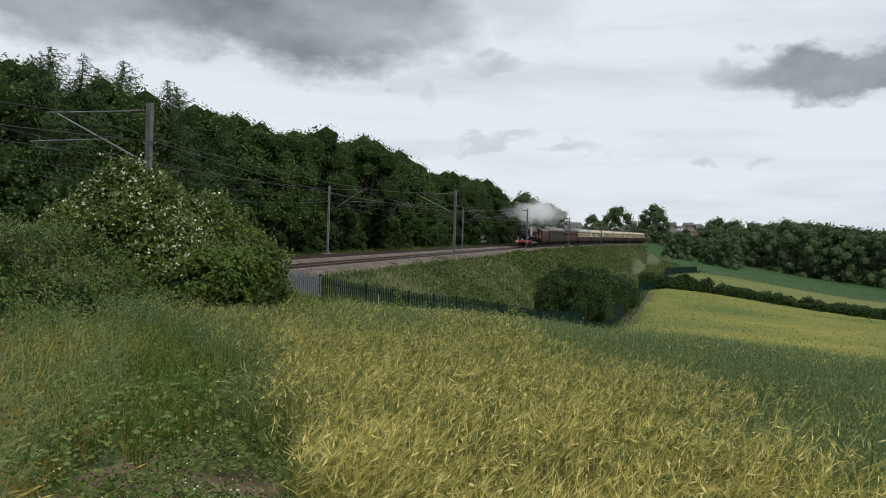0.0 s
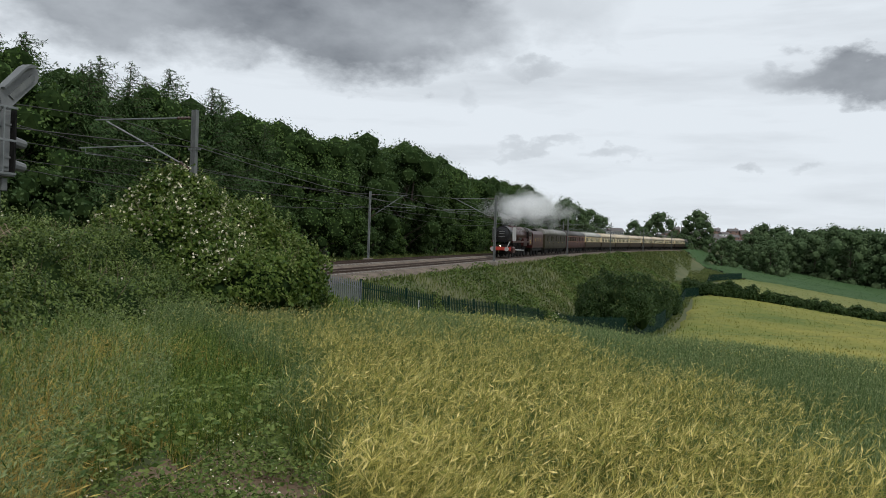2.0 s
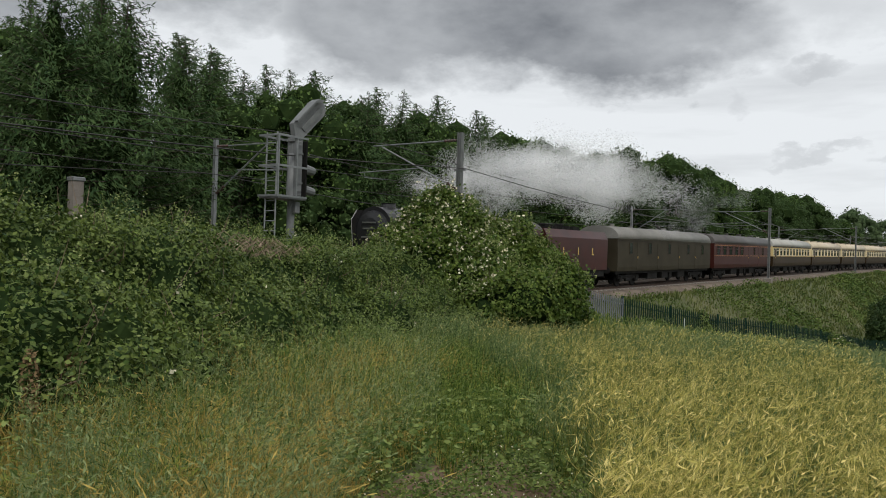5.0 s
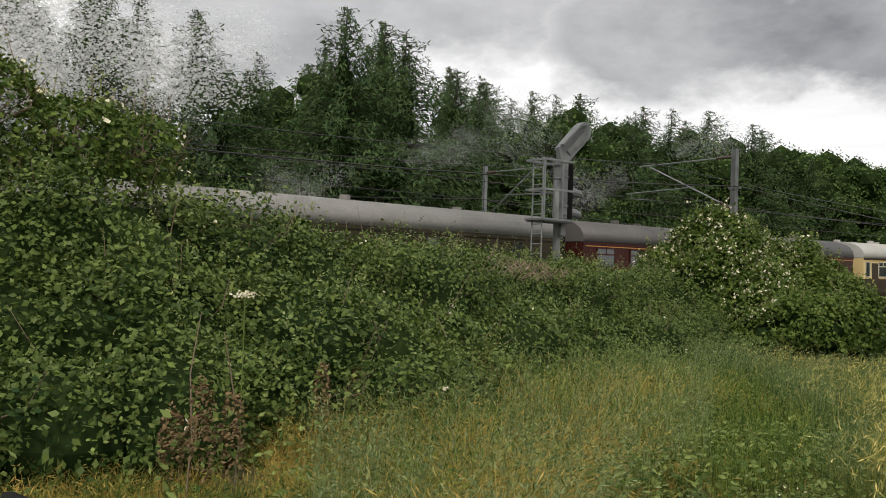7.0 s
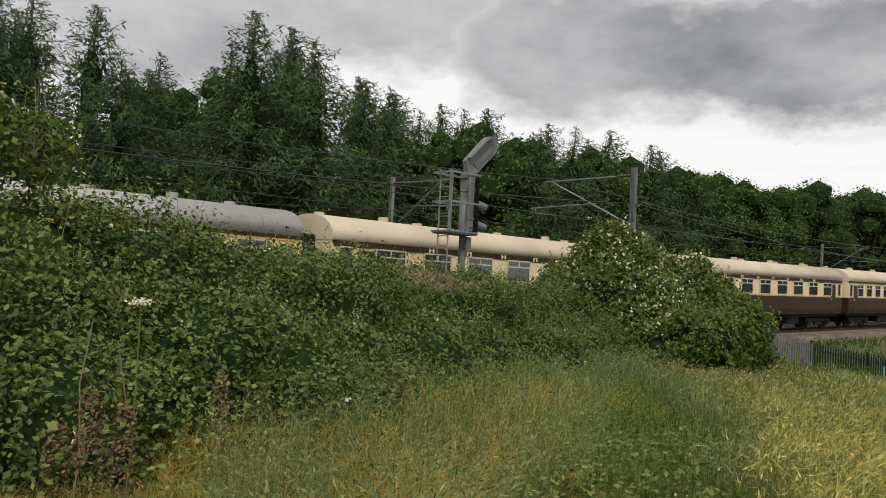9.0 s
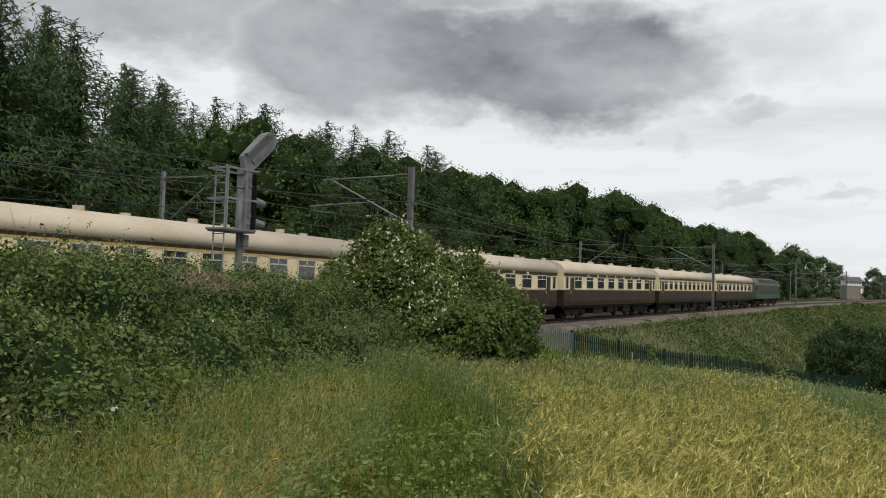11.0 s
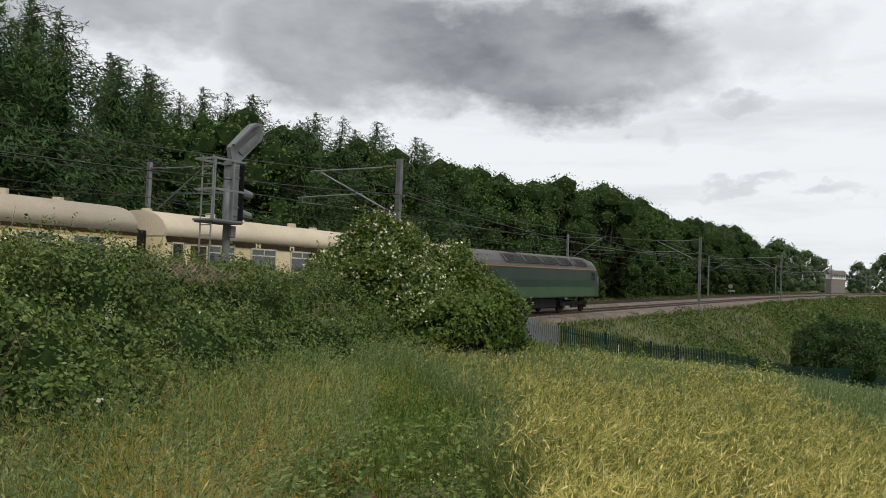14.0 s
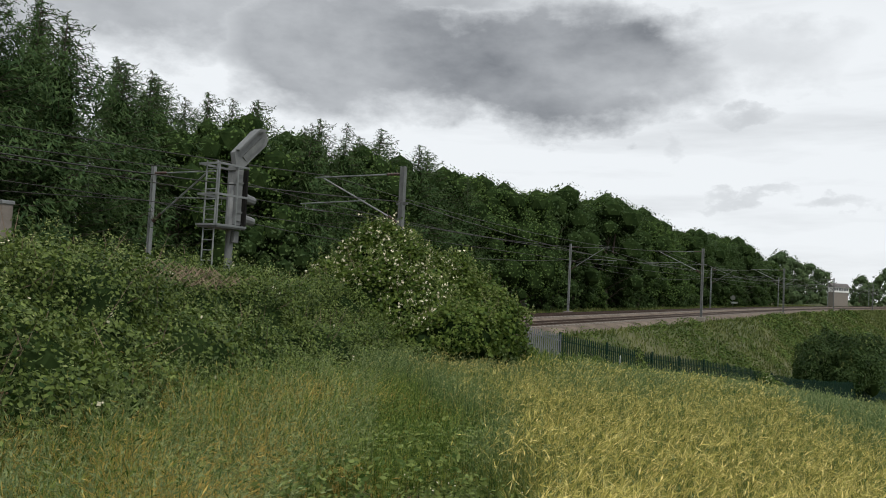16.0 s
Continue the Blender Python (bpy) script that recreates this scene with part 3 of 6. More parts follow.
def palisade(name, pts, mat, label, height, singles):
    fence = thing(name, label, "fence")
    bm = bmesh.new()
    prof = [(-0.035, 0), (0.035, 0), (0.035, height - 0.12), (0.0, height), (-0.035, height - 0.12)]
    loft(bm, [[(a, -0.012, b) for a, b in prof], [(a, 0.012, b) for a, b in prof]])
    pale, rest, count, run, posts = None, [], 0, 0.0, []
    for (x0, y0), (x1, y1) in zip(pts, pts[1:]):
        L = math.hypot(x1 - x0, y1 - y0)
        ang = math.atan2(y1 - y0, x1 - x0)
        t = 0.0
        while t < L:
            f = t / L
            x, y = x0 + (x1 - x0) * f, y0 + (y1 - y0) * f
            m = pose(x, y, gz(x, y) - 0.02, 0, 0, math.degrees(ang))
            if pale is None:
                proto = bm.copy()
                pale = part("pale", bm, mat, fence)
                pale.matrix_local = m
            elif count < singles:
                share(pale, fence, m)
            else:
                rest.append(m)
            count += 1
            t += 0.155
        n = max(1, round(L / 2.75))
        for k in range(n):
            f0, f1 = k / n, (k + 1) / n
            a = (x0 + (x1 - x0) * f0, y0 + (y1 - y0) * f0)
            b = (x0 + (x1 - x0) * f1, y0 + (y1 - y0) * f1)
            posts.append((a, b, ang))
    if rest:
        me_v, me_f = [], []
        src = [v.co.copy() for v in proto.verts]
        proto.verts.ensure_lookup_table()
        proto.verts.index_update()
        fcs = [[v.index for v in f.verts] for f in proto.faces]
        for m in rest:
            b = len(me_v)
            me_v += [tuple(m @ v) for v in src]
            me_f += [[i + b for i in f] for f in fcs]
        me = bpy.data.meshes.new("far_fencing")
        me.from_pydata(me_v, [], me_f)
        me.materials.append(mat)
        o = new("far_fencing", me)
        o.parent = fence
        o["kind"] = "stuff"
    proto.free()
    off = Vector((0, 0, 0))
    for a, b, ang in posts:
        bm = bmesh.new()
        za, zb = gz(*a), gz(*b)
        nx, ny = -math.sin(ang) * 0.06, math.cos(ang) * 0.06
        box(bm, (a[0] + nx, a[1] + ny, za + height / 2), (0.1, 0.06, height + 0.1), Matrix.Rotation(ang, 4, "Z"))
        part("fence_post", bm, mat, fence)
        for h in (0.3, height - 0.35):
            bm = bmesh.new()
            tube(bm, [(a[0] + nx * 0.5, a[1] + ny * 0.5, za + h), (b[0] + nx * 0.5, b[1] + ny * 0.5, zb + h)], 0.025, 4)
            part("fence_rail", bm, mat, fence)


# ---- train ----
V, S0 = 23.7, 143.3   # metres a second; station of the front buffers at the start


def side_profile(w=1.41, floor=1.05, sill=1.05, eave=3.12, top=3.92):
    pts = []
    for k in range(13):
        a = math.pi * k / 12
        pts.append((w * math.cos(a) * (1.0 if 0 < k < 12 else 1.0), eave + (top - eave) * math.sin(a) ** 0.8))
    return pts


def shell(x0, x1, prof):
    bm = bmesh.new()
    return loft(bm, [[(x0, y, z) for y, z in prof], [(x1, y, z) for y, z in prof]])


def bogie(parent, x, wheelbase=2.6, r=0.46):
    bm = bmesh.new()
    for s in (-1, 1):
        box(bm, (x, s * 1.0, 0.62), (wheelbase + 1.0, 0.12, 0.26), None, 0.02)
        for e in (-1, 1):
            box(bm, (x + e * wheelbase / 2, s * 1.02, 0.5), (0.36, 0.2, 0.36), None, 0.03)
        box(bm, (x, s * 1.0, 0.42), (1.0, 0.16, 0.2), None, 0.03)
    box(bm, (x, 0, 0.7), (0.6, 2.0, 0.25))
    b = part("bogie", bm, M_BLACK, parent)
    for e in (-1, 1):
        bm = bmesh.new()
        for s in (-1, 1):
            disc(bm, (x + e * wheelbase / 2, s * 0.75, r), r, 0.12, "Y", 14)
        tube(bm, [(x + e * wheelbase / 2, -0.75, r), (x + e * wheelbase / 2, 0.75, r)], 0.08)
        part("wheelset", bm, M_BLACK, b)
    return b


def window(parent, x, side, w, z0, z1, frame_mat, bar=True):
    y = side * 1.415
    bm = bmesh.new()
    zc, h, t = (z0 + z1) / 2, z1 - z0, 0.05
    for c, s in (((x, y, z1), (w + t, 0.03, t)), ((x, y, z0), (w + t, 0.03, t)), ((x - w / 2, y, zc), (t, 0.03, h)), ((x + w / 2, y, zc), (t, 0.03, h))):
        box(bm, c, s)
    if bar:
        box(bm, (x, y, z1 - h * 0.3), (w, 0.028, 0.045))
        box(bm, (x, y, z1 - h * 0.15), (0.04, 0.028, h * 0.3))
    f = part("window", bm, frame_mat, parent)
    bm = bmesh.new()
    box(bm, (x, side * 1.408, zc), (w, 0.01, h))
    part("pane", bm, M_GLASS, f)


def coach(name, label, lower, upper, roof, windows, frame_mat, group, length=19.15, lining=None, top=3.92, doors=(), vents=9, fascia=False):
    """A bogie coach about its own middle, x forward."""
    ob = thing(name, label, "railway coach", group=group)
    h = length / 2
    bm = bmesh.new()
    loft(bm, [[(sx, s * 1.36, 1.0), (sx, s * 1.40, 1.3), (sx, s * 1.40, 2.02), (sx, -s * 1.40, 2.02), (sx, -s * 1.40, 1.3), (sx, -s * 1.36, 1.0)] for sx, s in ((-h, 1), (h, 1))])
    part("lower_body", bm, lower, ob)
    bm = bmesh.new()
    loft(bm, [[(sx, 1.40, 2.02), (sx, 1.38, 3.12), (sx, -1.38, 3.12), (sx, -1.40, 2.02)] for sx in (-h, h)])
    part("upper_body", bm, upper, ob)
    prof = [(1.42, 3.09)] + side_profile(1.41, top=top)[1:-1] + [(-1.42, 3.09)]
    cover = part("roof", shell(-h - 0.02, h + 0.02, prof), roof, ob)
    cover.data.polygons.foreach_set("use_smooth", [abs(f.normal.x) < 0.5 and f.normal.z > -0.5 for f in cover.data.polygons])
    bm = bmesh.new()
    for s in (-1, 1):
        box(bm, (0, s * 1.395, 3.03), (length, 0.035, 0.1))
    part("cantrail_band", bm, lower, ob)
    if fascia:
        bm = bmesh.new()
        for s in (-1, 1):
            box(bm, (0, s * 1.394, 2.97), (length - 0.1, 0.03, 0.16))
        board = part("fascia_board", bm, lower, ob, "umber board with spaced cream lettering")
        for s in (-1, 1):
            for k in range(7):
                bm = bmesh.new()
                box(bm, (-5.4 + 1.8 * k, s * 1.412, 2.99), (0.07, 0.01, 0.15))
                box(bm, (-5.22 + 1.8 * k, s * 1.412, 2.99), (0.07, 0.01, 0.15))
                box(bm, (-5.31 + 1.8 * k, s * 1.412, 3.0 + 0.04 * (k % 2)), (0.14, 0.01, 0.035))
                part("lettering_bar", bm, M_CREAM, board)
    if lining:
        for zz in (2.05, 2.94):
            bm = bmesh.new()
            for s in (-1, 1):
                box(bm, (0, s * 1.402, zz), (length - 0.2, 0.012, 0.035))
            part("lining", bm, lining, ob)
    for s in (-1, 1):
        for x, w in windows:
            window(ob, x, s, w, 2.12, 2.88, frame_mat, w > 0.8)
        for x in doors:
            bm = bmesh.new()
            box(bm, (x, s * 1.4, 1.95), (0.72, 0.02, 1.75), None, 0.004)
            d = part("door", bm, upper if lower == upper else lower, ob)
            bm = bmesh.new()
            box(bm, (x + 0.25, s * 1.42, 1.9), (0.05, 0.03, 0.14))
            part("handle", bm, M_GOLD, d)
    for e in (-1, 1):
        bm = bmesh.new()
        box(bm, (e * (h + 0.27), 0, 2.15), (0.53, 1.0, 2.2), None, 0.03)
        part("gangway", bm, M_BLACK, ob)
        bogie(ob, e * (h - 2.7))
        for s in (-1, 1):
            bm = bmesh.new()
            tube(bm, [(e * h, s * 0.87, 1.05), (e * (h + 0.4), s * 0.87, 1.05)], 0.08)
            disc(bm, (e * (h + 0.38), s * 0.87, 1.05), 0.2, 0.05, "X")
            part("buffer", bm, M_BLACK, ob)
    bm = bmesh.new()
    for s in (-1, 1):
        box(bm, (0, s * 1.15, 0.93), (length - 0.3, 0.1, 0.2))
    for x, w in ((-3.2, 1.6), (0.3, 1.2), (2.8, 1.8), (-0.9, 0.5)):
        box(bm, (x, 0, 0.66), (w, 2.3, 0.5), None, 0.03)
    part("underframe", bm, M_BLACK, ob)
    for k in range(vents):
        bm = bmesh.new()
        x = -h + (k + 0.7) * length / vents
        disc(bm, (x, 0.35 if k % 2 else -0.35, top + 0.03), 0.17, 0.16, "Z", 8)
        part("roof_vent", bm, roof, ob)
    return ob


def loco():
    ob = thing("steam_locomotive", "crimson steam locomotive with pale smoke deflectors and red buffer beam", "steam locomotive")
    # x forward from the front buffers, which stand at 0
    bm = bmesh.new()
    rings = []
    for x, r in ((-1.55, 0.93), (-4.2, 0.95), (-6.2, 0.99), (-8.6, 1.05), (-11.4, 1.08)):
        zc = 2.85 if x > -5 else 2.84
        rings.append([(x, r * math.cos(a), zc + r * math.sin(a)) for a in [math.tau * k / 24 for k in range(24)]])
    loft(bm, rings)
    part("boiler", bm, M_CRIMSON, ob, smooth=True)
    for x in (-3.4, -5.3, -7.2, -9.0):
        bm = bmesh.new()
        r = 0.965 + (0 if x > -5 else 0.02 * (-x - 5) * 1.1)
        tube(bm, [(x - 0.03, 0, 2.85), (x + 0.03, 0, 2.85)], r + 0.012, 24)
        part("boiler_band", bm, M_GLOSSBLACK, ob)
    bm = bmesh.new()
    tube(bm, [(-3.3, 0, 2.85), (-1.45, 0, 2.85)], 0.99, 24)
    sb = part("smokebox", bm, M_GLOSSBLACK, ob)
    bm = bmesh.new()
    loft(bm, [[(x, r * math.cos(a), 2.85 + r * math.sin(a)) for a in [math.tau * k / 20 for k in range(20)]] for x, r in ((-1.45, 0.82), (-1.3, 0.78), (-1.2, 0.5), (-1.16, 0.15))])
    part("smokebox_door", bm, M_GLOSSBLACK, sb)
    for zz, w in ((3.15, 0.7), (2.9, 0.62), (2.55, 0.75)):
        bm = bmesh.new()
        box(bm, (-1.15, 0, zz), (0.05, w, 0.06))
        part("door_strap", bm, M_CHROME, sb)
    bm = bmesh.new()
    tube(bm, [(-2.4, 0, 3.7), (-2.4, 0, 3.98), (-2.4, 0, 4.02)], [0.36, 0.3, 0.34], 14)
    part("chimney", bm, M_GLOSSBLACK, ob)
    for x, w in ((-5.6, 1.0), (-8.2, 0.7)):
        bm = bmesh.new()
        box(bm, (x, 0, 3.82), (w, 0.6, 0.25), None, 0.1)
        part("dome", bm, M_CRIMSON, ob)
    for s in (-1, 1):
        bm = bmesh.new()
        prof = [(-1.6, 2.0), (-3.6, 2.0), (-3.6, 3.45), (-3.2, 3.72), (-1.8, 3.72), (-1.45, 3.3)]
        loft(bm, [[(x, s * 1.22, z) for x, z in prof], [(x, s * (1.25), z) for x, z in prof]])
        plate = part("smoke_deflector", bm, M_DEFLECT, ob, "pale grey steel smoke deflector")
        bm = bmesh.new()
        loft(bm, [[(x, s * 1.205, z) for x, z in prof], [(x, s * 1.218, z) for x, z in prof]])
        part("inner_face", bm, M_BLACK, plate)
        bm = bmesh.new()
        box(bm, (-7.0, s * 1.28, 1.95), (11.2, 0.18, 0.22), None, 0.02)
        part("running_plate", bm, M_CRIMSON, ob)
        bm = bmesh.new()
        tube(bm, [(-3.9, s * 1.05, 3.3), (-11.2, s * 1.12, 3.35)], 0.022, 5)
        part("handrail", bm, M_CHROME, ob)
        bm = bmesh.new()
        box(bm, (-2.1, s * 1.12, 0.95), (1.4, 0.5, 0.75), None, 0.12)
        part("cylinder", bm, M_CRIMSON, ob)
        bm = bmesh.new()
        box(bm, (-6.9, s * 1.16, 0.85), (4.6, 0.06, 0.13), None, 0.01)
        part("coupling_rod", bm, M_CHROME, ob)
        bm = bmesh.new()
        tube(bm, [(-2.8, s * 1.22, 0.95), (-6.6, s * 1.22, 0.9)], 0.06, 5)
        part("connecting_rod", bm, M_CHROME, ob)
        bm = bmesh.new()
        box(bm, (-12.6, s * 1.3, 2.45), (2.1, 0.06, 1.9), None, 0.02)
        cs = part("cab_side", bm, M_CRIMSON, ob)
        for x in (-12.1, -12.95):
            bm = bmesh.new()
            box(bm, (x, s * 1.335, 2.95), (0.55, 0.02, 0.55))
            part("cab_window", bm, M_GLASS, cs)
        bm = bmesh.new()
        box(bm, (-12.6, s * 1.335, 1.95), (0.75, 0.015, 0.42))
        part("number_plate", bm, M_GOLD, cs, "gold panel on the cab side")
        bm = bmesh.new()
        box(bm, (-6.9, s * 1.16, 2.3), (1.6, 0.04, 0.16))
        part("nameplate", bm, M_GLOSSBLACK, ob, "dark nameplate over the wheels")
        bm = bmesh.new()
        tube(bm, [(-0.55, s * 0.87, 1.05), (-0.1, s * 0.87, 1.05)], 0.13, 10)
        disc(bm, (-0.05, s * 0.87, 1.05), 0.26, 0.07, "X", 14)
        part("buffer", bm, M_DEFLECT, ob, "pale steel buffer")
        bm = bmesh.new()
        tube(bm, [(-0.7, s * 0.75, 1.2), (-1.5, s * 0.95, 2.0)], 0.04, 6)
        part("stay", bm, M_DEFLECT, ob)
        bm = bmesh.new()
        box(bm, (-10.3, s * 0.9, 1.9), (2.5, 0.5, 1.0), None, 0.08)
        part("firebox_side", bm, M_CRIMSON, ob)
    bm = bmesh.new()
    box(bm, (-0.65, 0, 1.08), (0.18, 2.5, 0.42), None, 0.02)
    part("buffer_beam", bm, M_RED, ob, "bright red buffer beam")
    bm = bmesh.new()
    disc(bm, (-0.52, 0.0, 1.42), 0.075, 0.12, "X", 12)
    part("headlamp", bm, M_LAMP, ob, "lit white headlamp")
    bm = bmesh.new()
    loft(bm, [[(x, 1.32 * math.cos(a), 3.3 + 0.58 * math.sin(a)) for a in [math.pi * k / 12 for k in range(13)]] for x in (-11.4, -13.9)])
    part("cab_roof", bm, M_ROOFD, ob)
    bm = bmesh.new()
    box(bm, (-7, 0, 1.25), (12.6, 1.1, 0.6))
    box(bm, (-11.6, 0, 2.4), (0.2, 2.5, 1.9))
    part("frame", bm, M_BLACK, ob)
    for x, r in ((-1.9, 0.48), (-3.9, 0.48), (-11.2, 0.56)):
        bm = bmesh.new()
        for s in (-1, 1):
            disc(bm, (x, s * 0.75, r), r, 0.13, "Y", 16)
        tube(bm, [(x, -0.75, r), (x, 0.75, r)], 0.08)
        part("wheelset", bm, M_BLACK, ob)
    drivers = []
    for x in (-4.9, -6.9, -8.9):
        bm = bmesh.new()
        for s in (-1, 1):
            tube(bm, [(0, s * 0.69, 0), (0, s * 0.82, 0)], 0.3, 12)
            for k in range(14):
                a = math.tau * k / 14
                tube(bm, [(0.2 * math.cos(a), s * 0.75, 0.2 * math.sin(a)), (0.9 * math.cos(a), s * 0.75, 0.9 * math.sin(a))], 0.045, 4)
            for k in range(24):
                a, b = math.tau * k / 24, math.tau * (k + 1) / 24
                tube(bm, [(0.95 * math.cos(a), s * 0.75, 0.95 * math.sin(a)), (0.95 * math.cos(b), s * 0.75, 0.95 * math.sin(b))], 0.075, 4)
        tube(bm, [(0, -0.8, 0), (0, 0.8, 0)], 0.1)
        w = part("driving_wheel", bm, M_BLACK, ob)
        w.matrix_local = pose(x, 0, 1.03)
        drivers.append((w, x))
    return ob, drivers


def tender():
    ob = thing("tender", "crimson six-wheeled tender loaded with coal", "tender")
    bm = bmesh.new()
    loft(bm, [[(x, 1.3, 1.15), (x, 1.34, 3.0), (x, 1.1, 3.45), (x, -1.1, 3.45), (x, -1.34, 3.0), (x, -1.3, 1.15)] for x in (-0.2, -8.2)])
    part("tank", bm, M_CRIMSON, ob)
    bm = bmesh.new()
    for i in range(120):
        r = random.uniform(0.12, 0.25)
        box(bm, (random.uniform(-5.0, -0.6), random.uniform(-0.9, 0.9), 3.45 + random.uniform(0, 0.18)), (r * 2, r * 1.6, r), Matrix.Rotation(random.random() * 6, 4, "Z"))
    part("coal", bm, M_BLACK, ob)
    for s in (-1, 1):
        for k, x in enumerate((-2.2, -4.1, -6.0)):
            bm = bmesh.new()
            box(bm, (x, s * 1.33, 2.25), (0.1, 0.012, 0.42))
            if k != 1:
                box(bm, (x - 0.1, s * 1.33, 2.07), (0.25, 0.012, 0.07))
            part("lettering_bar", bm, M_GOLD, ob)
        bm = bmesh.new()
        box(bm, (-4.2, s * 1.15, 0.95), (7.6, 0.1, 0.4))
        part("frame_side", bm, M_BLACK, ob)
    for x in (-1.9, -4.2, -6.5):
        bm = bmesh.new()
        for s in (-1, 1):
            disc(bm, (x, s * 0.75, 0.65), 0.65, 0.13, "Y", 16)
        tube(bm, [(x, -0.75, 0.65), (x, 0.75, 0.65)], 0.08)
        part("wheelset", bm, M_BLACK, ob)
    return ob


def diesel():
    ob = thing("diesel_locomotive", "dull green diesel locomotive with grey roof at the tail", "diesel locomotive")
    h = 9.8
    bm = bmesh.new()
    rings = []
    for x, w, zt in ((h, 1.15, 2.4), (h - 0.05, 1.2, 2.75), (h - 0.8, 1.33, 3.3), (h - 1.6, 1.36, 3.42), (-h + 1.6, 1.36, 3.42), (-h + 0.8, 1.33, 3.3), (-h + 0.05, 1.2, 2.75), (-h, 1.15, 2.4)):
        rings.append([(x, w, 1.05), (x, w + 0.02, 2.2), (x, w, zt - 0.45), (x, w * 0.9, zt - 0.15), (x, 0, zt), (x, -w * 0.9, zt - 0.15), (x, -w, zt - 0.45), (x, -w - 0.02, 2.2), (x, -w, 1.05)])
    loft(bm, rings)
    part("body", bm, M_GREEN, ob)
    arch = [(1.375, 2.95), (1.27, 3.25), (0.95, 3.58), (0.45, 3.78), (0, 3.83)]
    ring = arch + [(-y, z) for y, z in arch[-2::-1]]
    bm = bmesh.new()
    loft(bm, [[(x, y * k, 2.9 + (z - 2.9) * k) for y, z in ring] for x, k in ((-h + 0.7, 0.9), (-h + 1.6, 1.0), (h - 1.6, 1.0), (h - 0.7, 0.9))])
    part("roof", bm, M_ROOFD, ob)
    bm = bmesh.new()
    for s in (-1, 1):
        box(bm, (0, s * 1.385, 1.42), (2 * h - 2.6, 0.014, 0.62))
    part("lower_band", bm, M_GREENL, ob, "paler green band along the lower side")
    bm = bmesh.new()
    for s in (-1, 1):
        box(bm, (0, s * 1.387, 2.93), (2 * h - 2.4, 0.02, 0.035))
    part("cantrail_line", bm, M_LINE, ob, "thin orange line below the roof")
    for s in (-1, 1):
        for x in (-h + 1.7, h - 1.7):
            bm = bmesh.new()
            box(bm, (x, s * 1.392, 2.5), (0.62, 0.02, 0.55))
            part("cab_window", bm, M_GLASS, ob)
        for x in (-6.0, -3.2, -0.6, 2.0, 4.6):
            bm = bmesh.new()
            box(bm, (x, s * 1.14, 3.43), (2.1, 0.035, 0.62), Matrix.Rotation(s * radians(44), 4, "X"), 0.008)
            panel = part("roof_panel", bm, M_BLACK, ob)
            for k in range(8):
                f = k / 7
                bm = bmesh.new()
                box(bm, (x, s * (1.35 - 0.40 * f), 3.20 + 0.43 * f), (2.0, 0.05, 0.03))
                part("louvre", bm, M_STEEL_D, panel)
            bm = bmesh.new()
            box(bm, (x + 1.2, s * 1.15, 3.44), (0.16, 0.05, 0.66), Matrix.Rotation(s * radians(44), 4, "X"), 0.01)
            part("roof_rib", bm, M_ROOFD, ob)
    bm = bmesh.new()
    disc(bm, (3.2, 0, 3.84), 0.62, 0.1, "Z", 18)
    part("roof_fan", bm, M_BLACK, ob)
    for e in (-1, 1):
        bm = bmesh.new()
        box(bm, (e * (h + 0.0), 0, 1.75), (0.06, 2.1, 1.0), None, 0.02)
        part("nose_panel", bm, M_YELLOW, ob, "yellow warning panel on the nose")
        for s in (-0.55, 0.55):
            bm = bmesh.new()
            box(bm, (e * (h - 0.35), s, 2.98), (0.05, 0.95, 0.5), Matrix.Rotation(-e * radians(52), 4, "Y"))
            part("windscreen", bm, M_GLASS, ob)
        bogie(ob, e * 5.4, 4.0, 0.55)
        for s in (-1, 1):
            bm = bmesh.new()
            tube(bm, [(e * (h - 0.1), s * 0.87, 1.05), (e * (h + 0.45), s * 0.87, 1.05)], [0.1, 0.1])
            disc(bm, (e * (h + 0.42), s * 0.87, 1.05), 0.22, 0.06, "X")
            part("buffer", bm, M_BLACK, ob)
    bm = bmesh.new()
    box(bm, (0, 0, 0.7), (4.4, 2.2, 0.7), None, 0.08)
    part("fuel_tank", bm, M_BLACK, ob)
    return ob


ENGINE, DRIVERS = loco()
TENDER = tender()
VAN = coach("luggage_van", "olive-brown luggage van with a light grey roof", M_OLIVE, M_OLIVE, M_ROOFM, [(-7.5, 0.5), (0.2, 0.5), (7.4, 0.5), (-4, 0.5), (4, 0.5)], M_OLIVE, "train vehicles", lining=None, doors=(-2.2, 2.2, 6.0, -6.0), vents=4)
MAROON = coach("maroon_coach", "maroon brake coach with orange lining and dark roof", M_MAROON, M_MAROON, M_ROOFD, [(x, 0.95) for x in (8.4, 6.6, 4.8, 3.0, 1.2)] + [(-3.2, 0.5), (-6.4, 0.5)], M_MAROON, "train vehicles", lining=M_LINE, doors=(-1.4, -5.0, -8.6))
W_OPEN = [(-7.3 + 2.08 * k, 1.25) for k in range(8)] + [(-9.1, 0.45), (9.1, 0.45)]
W_COMP = [(-7.9 + 1.55 * k, 0.95) for k in range(11)] + [(9.2, 0.45)]
C_OPEN = coach("dining_coach", "cream and umber brown coach with a pale cream roof", M_UMBER, M_CREAM, M_ROOFW, W_OPEN, M_FRAME, "cream and brown coaches", lining=M_GOLD, doors=(-8.2, 8.2), fascia=True)
